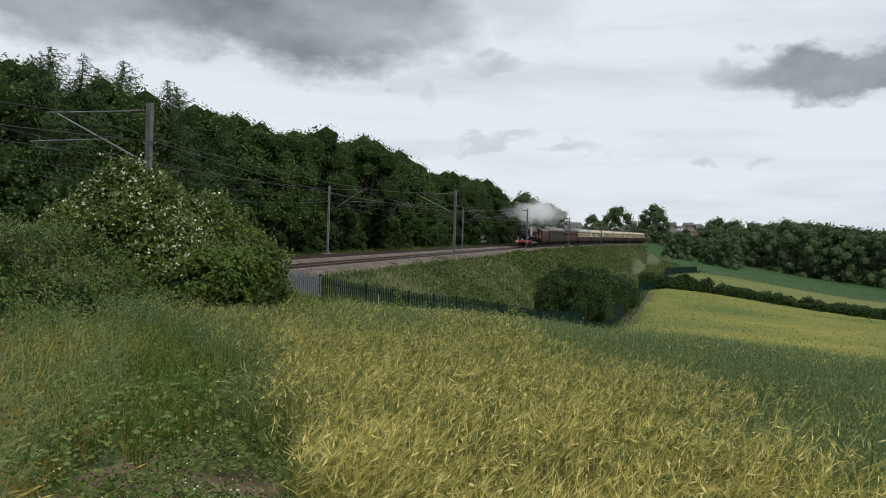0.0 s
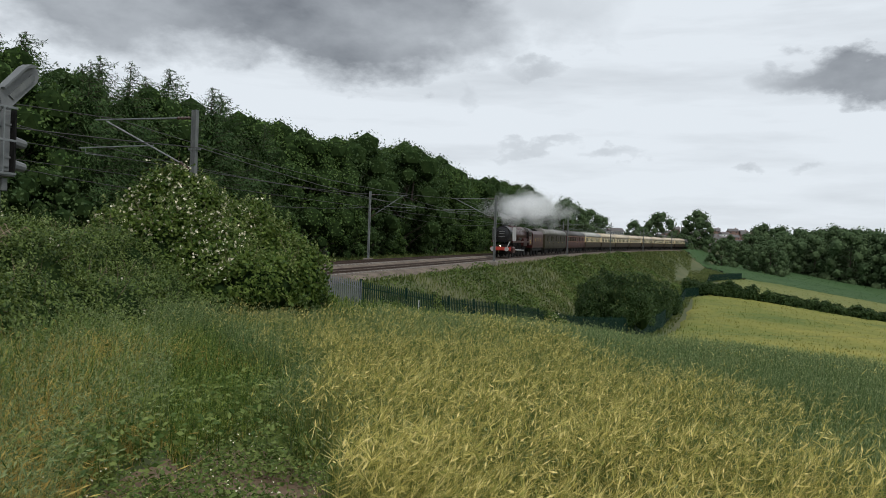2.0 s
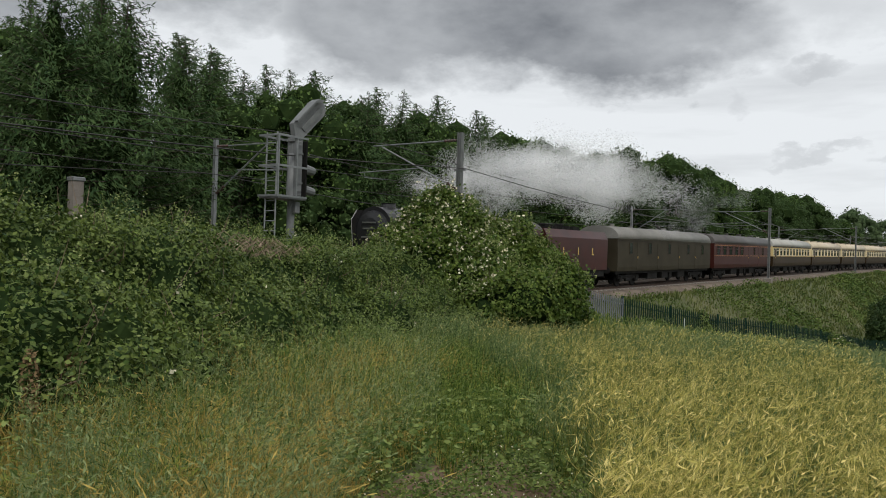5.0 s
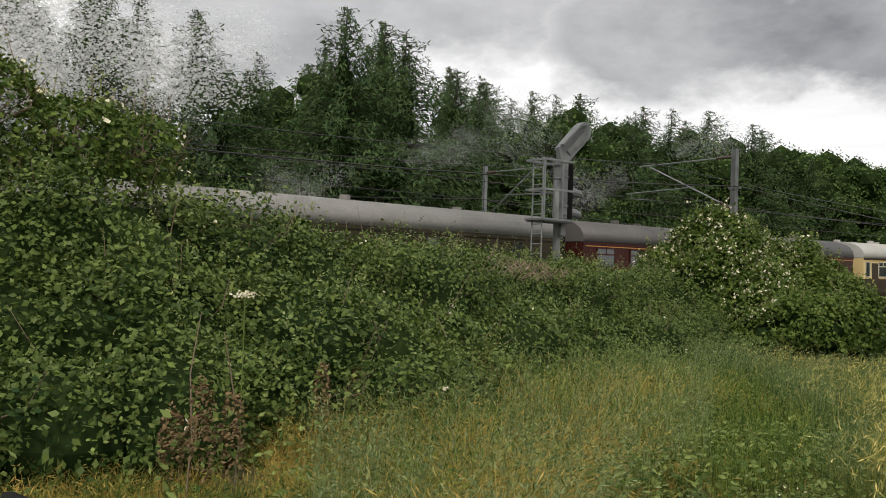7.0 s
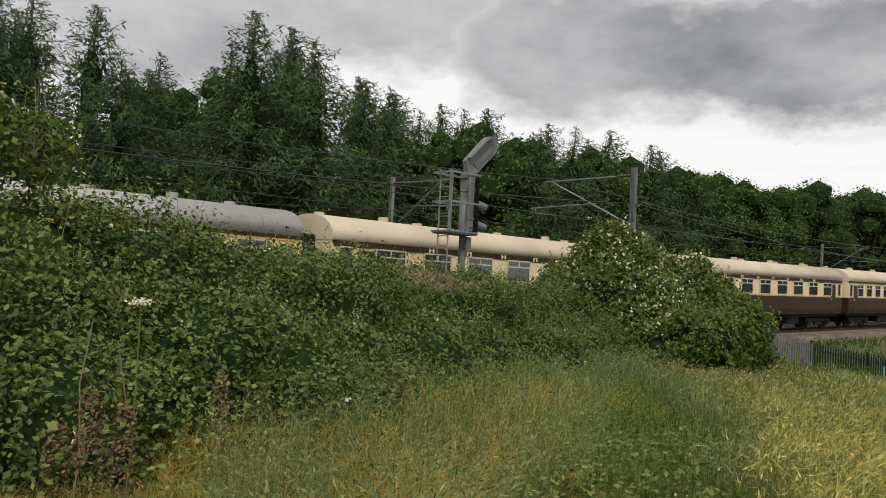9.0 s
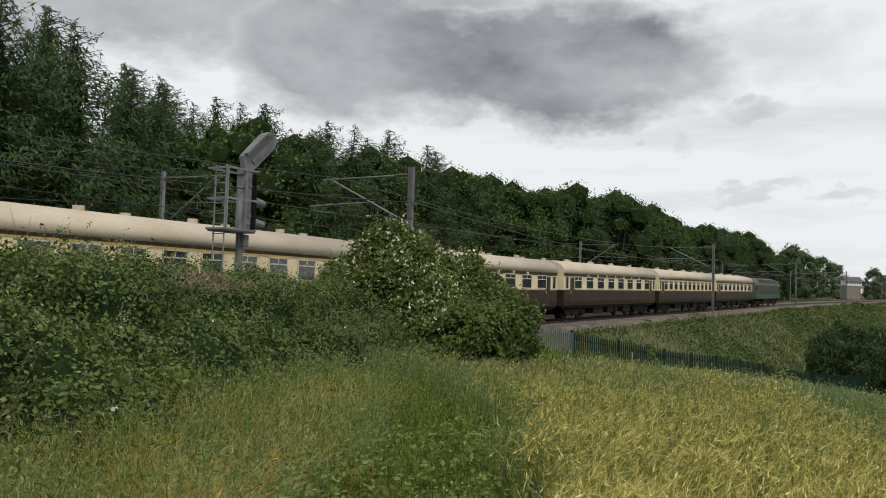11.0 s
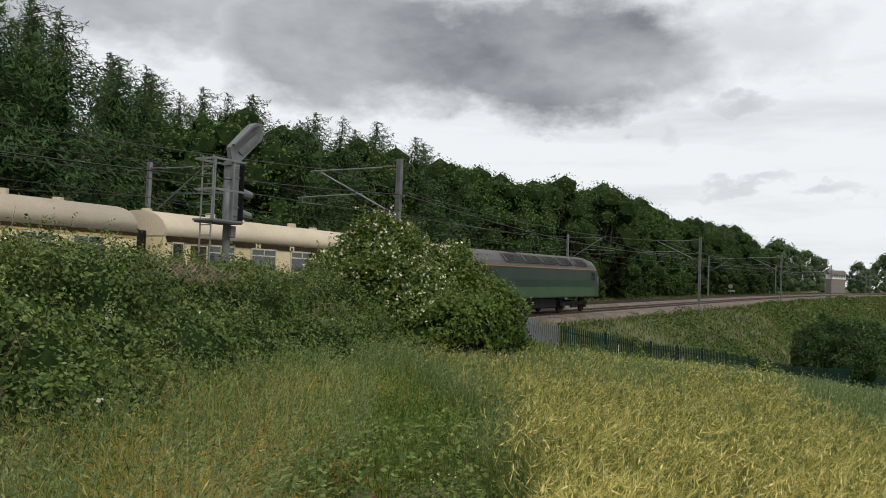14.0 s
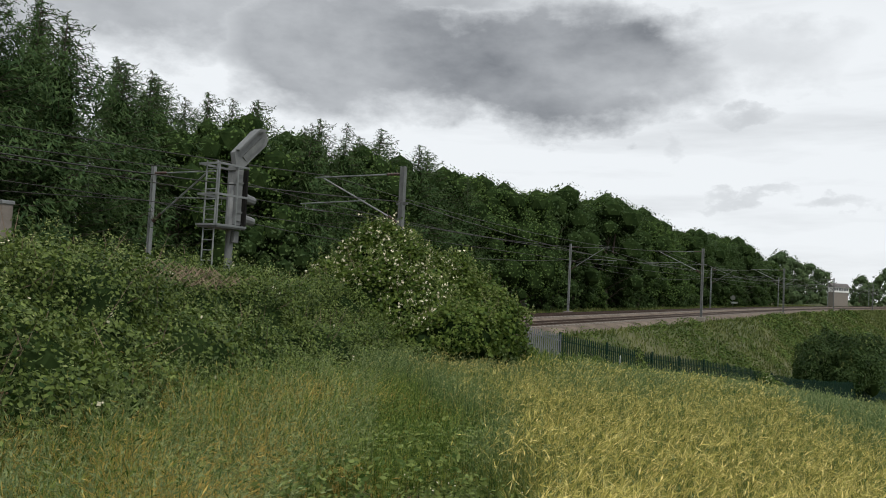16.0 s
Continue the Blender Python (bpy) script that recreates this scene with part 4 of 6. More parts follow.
C_COMP = coach("dining_coach", "cream and umber brown coach with many narrow windows", M_UMBER, M_CREAM, M_ROOFW, W_COMP, M_FRAME, "cream and brown coaches", lining=M_GOLD, doors=(8.4,))
C_FIRST = coach("kitchen_coach", "yellow-cream and umber coach with a light grey roof", M_UMBER, M_CREAMY, M_ROOFG, W_COMP, M_FRAME, "cream and brown coaches", lining=M_GOLD, doors=(8.4,))
TAIL = diesel()
VEHICLES = [(ENGINE, 0.0), (TENDER, 14.2), (VAN, 23.3 + 10.1), (MAROON, 23.3 + 30.35)]
kinds = [C_FIRST, C_OPEN, C_OPEN, C_COMP, C_OPEN, C_OPEN, C_COMP, C_OPEN]
used = set()
for k, src in enumerate(kinds):
    ob = src if src.name not in used else copy_thing(src, Matrix())
    used.add(src.name)
    VEHICLES.append((ob, 23.3 + 50.6 + 20.25 * k))
VEHICLES.append((TAIL, 23.3 + 50.6 + 20.25 * 7 + 10.1 + 10.4))


def train_pose(s, lift=0.0):
    x, y = track(s, NEAR)
    a, b = track(s - 4, NEAR), track(s + 4, NEAR)
    yaw = math.atan2(a[1] - b[1], a[0] - b[0])
    pitch = math.atan2(rail_z(s - 4) - rail_z(s + 4), 8)
    return Matrix.Translation((x, y, rail_z(s) + lift)) @ Matrix.Rotation(yaw, 4, "Z") @ Matrix.Rotation(-pitch, 4, "Y")


# ---- steam ----
def puff_mesh(name, seed, flecks, lumps, soft, size):
    """A billow of fine droplets: dense lobes that thin out towards a ragged edge."""
    rng = np.random.default_rng(seed)
    C = rng.normal(size=(lumps, 3)) * (0.55, 0.42, 0.36)
    R = rng.uniform(0.26, 0.62, lumps)
    pick = rng.choice(lumps, flecks, p=R ** 2 / (R ** 2).sum())
    d = unit(rng.normal(size=(flecks, 3)))
    rr = rng.random(flecks) ** 0.33 * (1 + soft * np.abs(rng.normal(size=flecks)) * rng.random(flecks))
    P = C[pick] + d * (R[pick] * rr)[:, None]
    curl = np.array([noise.turbulence_vector(Vector(v) * 1.8 + Vector((seed * 3.7, 0, 0)), 3, False)[:] for v in P])
    P = P + curl * 0.09
    face = unit(d * 0.6 + np.array([0, 0, 0.55]) + rng.normal(size=P.shape) * 0.45)
    ob = raw(name, leaf_quads(P, np.cross(face, rng.normal(size=P.shape)), rng.uniform(0.6, 1.4, flecks) * size, 0.9, rng, face), 4, M_STEAM)
    return ob


def build_plume():
    plume = thing("steam_plume", "white steam drifting back from the locomotive chimney", "steam")
    rng = np.random.default_rng(5)
    protos = [puff_mesh("steam_puff", k + 1, 15000, 13, 0.12, 0.026) for k in range(4)] + [puff_mesh("steam_wisp", 9 + k, 10000, 8, 0.3, 0.012) for k in range(3)]
    made, first = [], set()
    spec = []
    for k in range(12):
        spec.append((-4.6 - k * 1.85 - rng.random(), rng.normal() * 0.4, 5.1 + min(k, 5) * 0.42 + rng.normal() * 0.35, 1.2 + min(k, 6) * 0.22, k % 4))
    for k in range(6):
        spec.append((-26 - k * 4.6 - 2 * rng.random(), rng.normal() * 1.0 + 0.6, 5.9 + rng.normal() * 0.8, 1.0 + 0.7 * rng.random(), 4 + k % 3))
    for x, y, z, r, i in spec:
        src = protos[i]
        if i in first:
            ob = new(src.name.split(".")[0], src.data)
        else:
            ob, _ = src, first.add(i)
        ob.parent = plume
        ob["kind"] = "stuff"
        ob.scale = (r * 1.25, r, r * 0.9)
        made.append((ob, x, y, z, float(rng.uniform(-4, 4)), float(rng.uniform(0, 360))))
    return plume, made


PLUME, PUFFS = build_plume()


# ---- trees ----
def broad_tree(name, label, height, width, seed, leaf=M_LEAF, leaves=6000, size=0.31, low=0.10, core=0.66, core_mat=None):
    rng = np.random.default_rng(seed)
    ob = thing(name, label, "tree", group="lineside wood")
    bm = bmesh.new()
    r0 = height * 0.017
    top = Vector((rng.normal() * 0.4, rng.normal() * 0.4, height * 0.82))
    tube(bm, [(0, 0, -0.5), (0.05, 0.0, height * 0.2), tuple(top * 0.55), tuple(top)], [r0 * 1.3, r0, r0 * 0.65, 0.03], 7)
    limbs = bmesh.new()
    nb = 24
    cen = []
    for k in range(nb):
        f = low + (0.93 - low) * (k + 0.5) / nb
        env = math.sin(math.pi * min(1, 0.16 + 0.84 * (f - low) / (1 - low)) ** 0.8) ** 0.7
        a = k * 2.4 + rng.random()
        rad = width * 0.5 * env * rng.uniform(0.55, 1.05)
        tip = Vector((math.cos(a) * rad, math.sin(a) * rad, height * f))
        cen.append((tip, width * rng.uniform(0.12, 0.25)))
        base = Vector((0, 0, height * max(0.08, f - 0.17)))
        tube(limbs, [base, base.lerp(tip, 0.5) + Vector((0, 0, 0.3)), tip], [r0 * 0.35, r0 * 0.2, 0.02], 4, False)
    cen.append((top + Vector((0, 0, height * 0.1)), width * 0.13))
    for k in range(16):
        f = rng.uniform(low + 0.1, 0.93)
        env = math.sin(math.pi * min(1, 0.16 + 0.84 * (f - low) / (1 - low)) ** 0.8) ** 0.7
        a, rad = rng.uniform(0, 6.28), width * 0.5 * env * rng.uniform(0.2, 0.9)
        cen.append((Vector((math.cos(a) * rad, math.sin(a) * rad, height * f)), width * rng.uniform(0.1, 0.17)))
    part("trunk", bm, M_BARK, ob)
    part("branchwork", limbs, M_BARK, ob)["kind"] = "stuff"
    C = np.array([tuple(c) for c, _ in cen])
    Rr = np.array([r for _, r in cen])
    # solid filler blobs; in M_CORE they paint the shade inside the crown
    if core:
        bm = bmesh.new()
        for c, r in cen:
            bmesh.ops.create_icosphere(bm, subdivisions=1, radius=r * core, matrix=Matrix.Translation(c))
        part("crown_filler", bm, core_mat or M_CORE, ob)
    w = Rr ** 2
    pick = rng.choice(len(C), leaves, p=w / w.sum())
    d = unit(rng.normal(size=(leaves, 3)))
    rr = rng.random(leaves) ** 0.35 * (1 + 0.07 * rng.normal(size=leaves))
    P = C[pick] + d * (Rr[pick] * rr)[:, None] * (1, 1, 0.85)
    face = unit(d * 0.9 + np.array([0, 0, 0.35]) + rng.normal(size=d.shape) * 0.45)
    D = np.cross(face, rng.normal(size=d.shape)) - np.array([0, 0, 0.3])
    raw("crown", leaf_quads(P, D, rng.uniform(0.6, 1.25, leaves) * size, 0.7, rng, face), 4, leaf, ob)
    return ob


def larch(name, label, height, seed, leaves=17000):
    """A conifer of many drooping sprays, its leading shoot bent over by the wind."""
    rng = np.random.default_rng(seed)
    ob = thing(name, label, "tree", group="lineside wood")
    bm = bmesh.new()
    lean = rng.uniform(0.3, 0.8)
    tip = Vector((lean, 0.2 * rng.normal(), height))
    tube(bm, [(0, 0, -0.5), tip * 0.45, tip * 0.8, tip], [0.2, 0.14, 0.07, 0.015], 6)
    limbs = bmesh.new()
    P, D, S, A = [], [], [], []
    n = 170
    weight = leaves / (n * height * 0.34 * 0.6)
    for k in range(n):
        f = 0.06 + 0.94 * (k / n)
        L = (1 - f) ** 0.75 * height * 0.34 * rng.uniform(0.45, 1.2) + 0.22
        a = k * 2.39996 + rng.normal() * 0.3
        b = tip * f
        e = b + Vector((math.cos(a) * L + 0.3 * L, math.sin(a) * L, L * rng.uniform(-0.05, 0.5)))
        tube(limbs, [b, b.lerp(e, 0.6) - Vector((0, 0, 0.06 * L)), e], [0.035, 0.02, 0.006], 3, False)
        per = max(14, int(weight * L))
        t = rng.random(per) ** 0.75
        q = np.array(b)[None] * (1 - t[:, None]) + np.array(e)[None] * t[:, None]
        spread = 0.05 + 0.085 * L
        q = q + rng.normal(size=(per, 3)) * (spread, spread, spread * 0.6) - np.array([0, 0, 1]) * (rng.random(per) ** 2 * 0.45 * min(L, 1.6))[:, None]
        P.append(q)
        D.append(np.array(e - b)[None] * 0.6 + rng.normal(size=(per, 3)) * 0.4 * L - np.array([0, 0, 0.55 * L]))
        S.append(rng.uniform(0.24, 0.55, per) * min(1.0, 0.5 + 0.3 * L))
        out = np.array([math.cos(a), math.sin(a), 0.9])
        A.append(unit(out[None] + rng.normal(size=(per, 3)) * 0.5))
    part("trunk", bm, M_BARK, ob)
    part("branchwork", limbs, M_BARK, ob)["kind"] = "stuff"
    # solid filler up the trunk, its dark tone painting the shade between sprays
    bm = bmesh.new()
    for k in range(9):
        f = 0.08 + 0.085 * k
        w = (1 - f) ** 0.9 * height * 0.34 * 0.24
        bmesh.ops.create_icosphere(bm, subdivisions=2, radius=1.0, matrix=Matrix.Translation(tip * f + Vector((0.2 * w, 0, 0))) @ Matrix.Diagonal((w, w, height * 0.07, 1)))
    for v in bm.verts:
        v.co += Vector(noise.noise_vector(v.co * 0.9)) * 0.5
    part("crown_filler", bm, M_CORE, ob)
    raw("crown", leaf_quads(np.concatenate(P), np.concatenate(D), np.concatenate(S), 0.21, rng, np.concatenate(A)), 4, M_NEEDLE, ob)
    return ob


def plant(src, x, y, scale, turn, used_set, z=None):
    z = gz(x, y) if z is None else z
    m = pose(x, y, z, 0, 0, turn)
    if src.name in used_set:
        ob = copy_thing(src, m)
    else:
        ob = src
        used_set.add(src.name)
        ob.matrix_basis = m
    ob.scale = (scale, scale, scale * 1.0)
    return ob


# how high the tops of the wood stand over the field, by direction, in degrees
WOOD_AZ = (-8, -6, -4, -2, 2, 6, 10, 14, 17, 19, 21, 25, 28, 30, 33, 35, 37.3, 41, 44, 47.3, 49.5, 52, 55, 57.5, 60, 70, 100)
WOOD_EL = (3.0, 3.5, 3.9, 4.8, 5.5, 7.5, 7.9, 8.1, 9.1, 10.1, 10.2, 12.3, 11.3, 12.7, 11.9, 12.1, 14.2, 15.5, 16, 17.6, 13.4, 13.3, 14.2, 16.3, 16.5, 18, 18)


def build_wood():
    rng = np.random.default_rng(21)
    L1 = "tall broadleaf tree in full dark green leaf beside the railway"
    broad = [broad_tree("ash_tree", L1, 15, 9.5, 1), broad_tree("sycamore_tree", L1, 15.5, 10.5, 2), broad_tree("oak_tree", L1, 14.5, 11, 3, M_LEAF_D), broad_tree("alder_tree", L1, 15, 8, 4, M_LEAF_D)]
    L2 = "dark green larch with ragged wind-bent top beside the railway"
    firs = [larch("larch_tree", L2, 17, 11), larch("larch_tree", L2, 16, 12), larch("larch_tree", L2, 15, 13)]
    low = [broad_tree("sapling", "young bushy tree at the edge of the wood", 6.0, 5.0, 31, M_LEAF, 2600, 0.28, 0.05), broad_tree("sapling", "young bushy tree at the edge of the wood", 7.5, 5.5, 32, M_LEAF_D, 2600, 0.3, 0.05)]
    u = set()
    s = -42.0
    while s < 196:
        for row, o in ((0, 34.5), (1, 38.0), (2, 42.0), (3, 46.0)):
            if row == 3 and s > 62:
                continue
            ss = s + rng.normal() * 0.8 + row * 2.4
            oo = o + rng.normal() * 1.0
            conifer = (-2 < ss < 50) and rng.random() < (0.62 if row == 0 else 0.8) or (50 < ss < 62 and rng.random() < 0.35)
            src = firs[rng.integers(3)] if conifer else broad[rng.integers(4)]
            x, y = (float(v) for v in track(ss, oo))
            az = math.degrees(math.atan2(-x, y))
            rise = float(np.interp(az, WOOD_AZ, WOOD_EL)) * (rng.uniform(0.87, 1.04) if conifer else rng.uniform(0.80, 0.99))
            tall = (17, 16, 15)[firs.index(src)] if conifer else (15, 15.5, 14.5, 15)[broad.index(src)]
            sc = min(max((EYE + math.hypot(x, y) * math.tan(radians(rise)) - gz(x, y)) / tall, 0.45), 1.45)
            plant(src, x, y, sc, rng.uniform(0, 360) if not conifer else rng.uniform(-30, 30), u)
        s += rng.uniform(3.9, 4.9)
    for k in range(46):
        ss = rng.uniform(-5, 190)
        x, y = track(ss, rng.uniform(31.6, 33.0))
        plant(low[k % 2], float(x), float(y), rng.uniform(0.35, 0.8), rng.uniform(0, 360), u)
    return broad, low, u


BROAD, LOW, USED = build_wood()


# ---- bushes and hedges as leafy masses ----
def leafy(name, label, category, blobs, n, size, mat, seed, flowers=0, twigs=0, aspect=0.7, kind="", flower_zone=None, core=True, petal=0.1, shoots=0):
    """Blobs of (x, y, z, radius x, y, z) covered in leaves over a filler coloured dark for inner shade."""
    rng = np.random.default_rng(seed)
    ob = thing(name, label, category, kind=kind)
    B = np.array(blobs, float)
    want = n
    n = int(n * 2.0)
    w = (B[:, 3] * B[:, 5] + B[:, 4] * B[:, 5] + B[:, 3] * B[:, 4])
    pick = rng.choice(len(B), n, p=w / w.sum())
    d = unit(rng.normal(size=(n, 3)))
    d[:, 2] = np.where(d[:, 2] < -0.5, -d[:, 2], d[:, 2])
    rr = 1 - np.abs(rng.normal(size=n)) * 0.13 + 0.04 * rng.random(n)
    lump = np.array([noise.noise(Vector(v)) for v in (B[pick, :3] + d * B[pick, 3:6])[:, :] * 1.1]) * 0.34 + np.array([noise.noise(Vector(v)) for v in (B[pick, :3] + d * B[pick, 3:6])[:, :] * 3.1]) * 0.1 + np.where(rng.random(n) < 0.11, rng.random(n) * 0.24, 0)
    P = B[pick, :3] + d * B[pick, 3:6] * (rr + lump)[:, None]
    D = unit(d * 0.5 + rng.normal(size=d.shape) * 0.8 + np.array([0, 0, -0.15]))
    keep = P[:, 2] > ground_z(P[:, 0], P[:, 1]) - 0.1
    for b in B:
        keep &= (((P - b[:3]) / b[3:6]) ** 2).sum(1) > 0.6
    idx = np.where(keep)[0]
    keep = idx if len(idx) <= want else np.sort(rng.choice(idx, want, replace=False))
    P, D, dd, pk = P[keep], D[keep], d[keep], pick[keep]
    face = unit(dd * 0.6 + np.array([0, 0, 0.45]) + rng.normal(size=dd.shape) * 0.5)
    D = np.cross(face, rng.normal(size=dd.shape)) - np.array([0, 0, 0.25])
    raw("foliage", leaf_quads(P, D, rng.uniform(0.5, 1.45, len(P)) * size, aspect, rng, face), 4, mat, ob)
    if shoots:
        ok = np.where((dd[:, 2] > 0.25) & (rng.random(len(P)) < 0.9))[0]
        q, f = [], []
        for k in rng.choice(ok, min(shoots, len(ok)), replace=False):
            L = rng.uniform(0.15, 0.55)
            way = unit(np.array([rng.normal() * 0.35 + 0.1, rng.normal() * 0.35, 1.0]))
            m = int(L * 46) + 4
            t = rng.random(m)
            q.append(P[k] + way * (t * L)[:, None] + rng.normal(size=(m, 3)) * (0.16 * (1.15 - t)[:, None]) * L)
            f.append(unit(rng.normal(size=(m, 3)) * 0.6 + way * 0.6))
        q, f = np.concatenate(q), np.concatenate(f)
        raw("young_growth", leaf_quads(q, np.cross(f, rng.normal(size=f.shape)), rng.uniform(0.5, 1.1, len(q)) * size * 0.8, 0.5, rng, f), 4, M_SHOOT, ob, "stuff")
    # added filler blobs whose dark tone paints shade behind the leaves
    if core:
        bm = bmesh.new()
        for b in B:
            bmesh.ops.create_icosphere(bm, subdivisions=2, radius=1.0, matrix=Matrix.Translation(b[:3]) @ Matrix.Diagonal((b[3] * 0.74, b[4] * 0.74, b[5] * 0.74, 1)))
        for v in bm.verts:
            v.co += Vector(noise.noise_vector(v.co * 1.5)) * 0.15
        part("shade_filler", bm, M_CORE, ob)
    if twigs:
        bm = bmesh.new()
        for k in rng.integers(0, len(P), twigs):
            p, o = Vector(P[k]), Vector(dd[k])
            up = Vector((rng.normal() * 0.3, rng.normal() * 0.3, 0.8))
            tube(bm, [p - o * 0.5, p, p + (o * 0.4 + up) * rng.uniform(0.1, 0.45)], [0.010, 0.007, 0.002], 3, False)
        part("twig_growth", bm, M_TWIG, ob)["kind"] = "stuff"
    if flowers:
        ok = np.where((dd[:, 2] > -0.1) & (np.ones(len(P), bool) if flower_zone is None else flower_zone(P)))[0]
        k = rng.choice(ok, min(flowers, len(ok)), replace=False)
        q = []
        for j in range(3):
            q.append(leaf_quads(P[k] + dd[k] * 0.06 + rng.normal(size=(len(k), 3)) * 0.03, rng.normal(size=(len(k), 3)), rng.uniform(0.7, 1.3, len(k)) * petal, 0.9, rng))
        raw("blossom", np.concatenate(q), 4, M_PETAL, ob)
    return ob


def build_hedges():
    rng = np.random.default_rng(8)
    blobs = []
    # the bramble bank runs beside the field from close on the left to the rose bush
    path = [(-9.6, -2.5, 3.3), (-8.4, 1.5, 3.3), (-8.0, 4.5, 2.8), (-8.0, 7.0, 2.38), (-8.4, 10.0, 2.14), (-8.9, 13.0, 2.0), (-9.3, 16.0, 1.93), (-9.6, 19.0, 1.84), (-9.7, 21.5, 1.82), (-9.8, 23.5, 1.75)]
    for (x0, y0, h0), (x1, y1, h1) in zip(path, path[1:]):
        for k in range(4):
            f = (k + rng.random() * 0.6) / 4
            x, y, h = x0 + (x1 - x0) * f, y0 + (y1 - y0) * f, h0 + (h1 - h0) * f
            g = gz(x, y)
            hh = (h - g) * rng.uniform(0.88, 1.04)
            blobs.append((x - 0.9 + rng.normal() * 0.3, y, g + hh * 0.5, 1.6, 1.3, hh * 0.5))
            blobs.append((x + 0.5 + rng.normal() * 0.3, y + rng.normal() * 0.4, g + hh * 0.26, 1.25, 1.1, hh * 0.36))
            if y < 9:
                blobs.append((x + 1.5 + rng.normal() * 0.2, y + rng.normal() * 0.4, g + hh * 0.12, 0.9, 0.9, hh * 0.26))
    leafy("bramble_hedge", "dense green bramble hedge with pale young shoots", "hedge", blobs, 230000, 0.064, M_BRAMBLE, 3, flowers=90, twigs=300, aspect=0.62, petal=0.05, shoots=900)
    blobs = []
    for x, y, top, r in ((-9.9, 25.2, 3.8, 1.5), (-8.9, 25.2, 3.3, 1.45), (-7.6, 25.5, 2.9, 1.5), (-6.6, 25.8, 2.3, 1.2), (-10.9, 24.8, 2.7, 1.45), (-8.4, 24.2, 2.4, 1.5), (-6.9, 24.6, 1.85, 1.3), (-5.8, 26.3, 0.9, 0.85)):
        g = gz(x, y)
        for k in range(3):
            hh = (top - g) * (1 - 0.18 * k)
            blobs.append((x + rng.normal() * 0.5 * k, y + rng.normal() * 0.5 * k, g + hh * 0.55, r * 0.85, r * 0.85, hh * 0.46))
    leafy("dog_rose_bush", "tall dog rose bush with cream white blossom", "bush", blobs, 62000, 0.115, M_ROSE, 5, flowers=1000, twigs=220, petal=0.075, shoots=420, flower_zone=lambda P: (P[:, 0] < -6.9) & (P[:, 2] > 0.5) & (P[:, 1] < 26.6))
    blobs = []
    for x, y, top, r in ((-8.9, 4.3, 3.45, 0.7), (-9.2, 3.6, 3.75, 0.7), (-9.6, 2.4, 3.7, 0.9), (-8.7, 4.9, 3.25, 0.6)):
        g = gz(x, y)
        blobs.append((x, y, (top + 2.2) / 2, r, r, (top - 2.2) / 2))
    leafy("rose_briar", "arching wild rose briar with a few white flowers", "bush", blobs, 9000, 0.07, M_ROSE, 6, flowers=60, twigs=120, core=False, petal=0.06, shoots=60)
    # dark hawthorns on the embankment
    for az, d, top, w in ((-9.3, 72.5, 5.6, 6.2), (-8.0, 77, 5.0, 3.8), (-10.9, 99, 5.2, 4.6), (-12.2, 104, 5.2, 5.0), (-11.9, 97, 4.2, 4.2)):
        x, y = polar(az, d)
        g = gz(x, y)
        bl = []
        for k in range(16):
            a = rng.uniform(0, 6.28)
            rr = w * 0.4 * rng.random() ** 0.6
            hh = top * rng.uniform(0.6, 1.0)
            bl.append((x + rr * math.cos(a), y + rr * math.sin(a), g + hh * 0.52, w * rng.uniform(0.13, 0.24), w * rng.uniform(0.13, 0.24), hh * 0.5))
        leafy("hawthorn_bush", "dark green hawthorn bush on the railway bank", "bush", bl, 22000, 0.16, M_LEAF_D, int(d * 10), twigs=60, shoots=120)
    # field hedgerow
    bl = []
    for k in range(70):
        f = k / 69
        az, d = -13.9 - 19 * f, 168 - 12 * f
        x, y = polar(az, d)
        g = gz(x, y)
        hh = rng.uniform(1.7, 2.6) * (1.35 if k < 16 else 1.0)
        bl.append((x, y + rng.normal() * 0.4, g + hh * 0.45, 1.3, 1.2, hh * 0.55))
    leafy("hedgerow", "clipped dark green hedgerow between two fields", "hedge", bl, 16000, 0.36, M_LEAF_D, 77)


build_hedges()


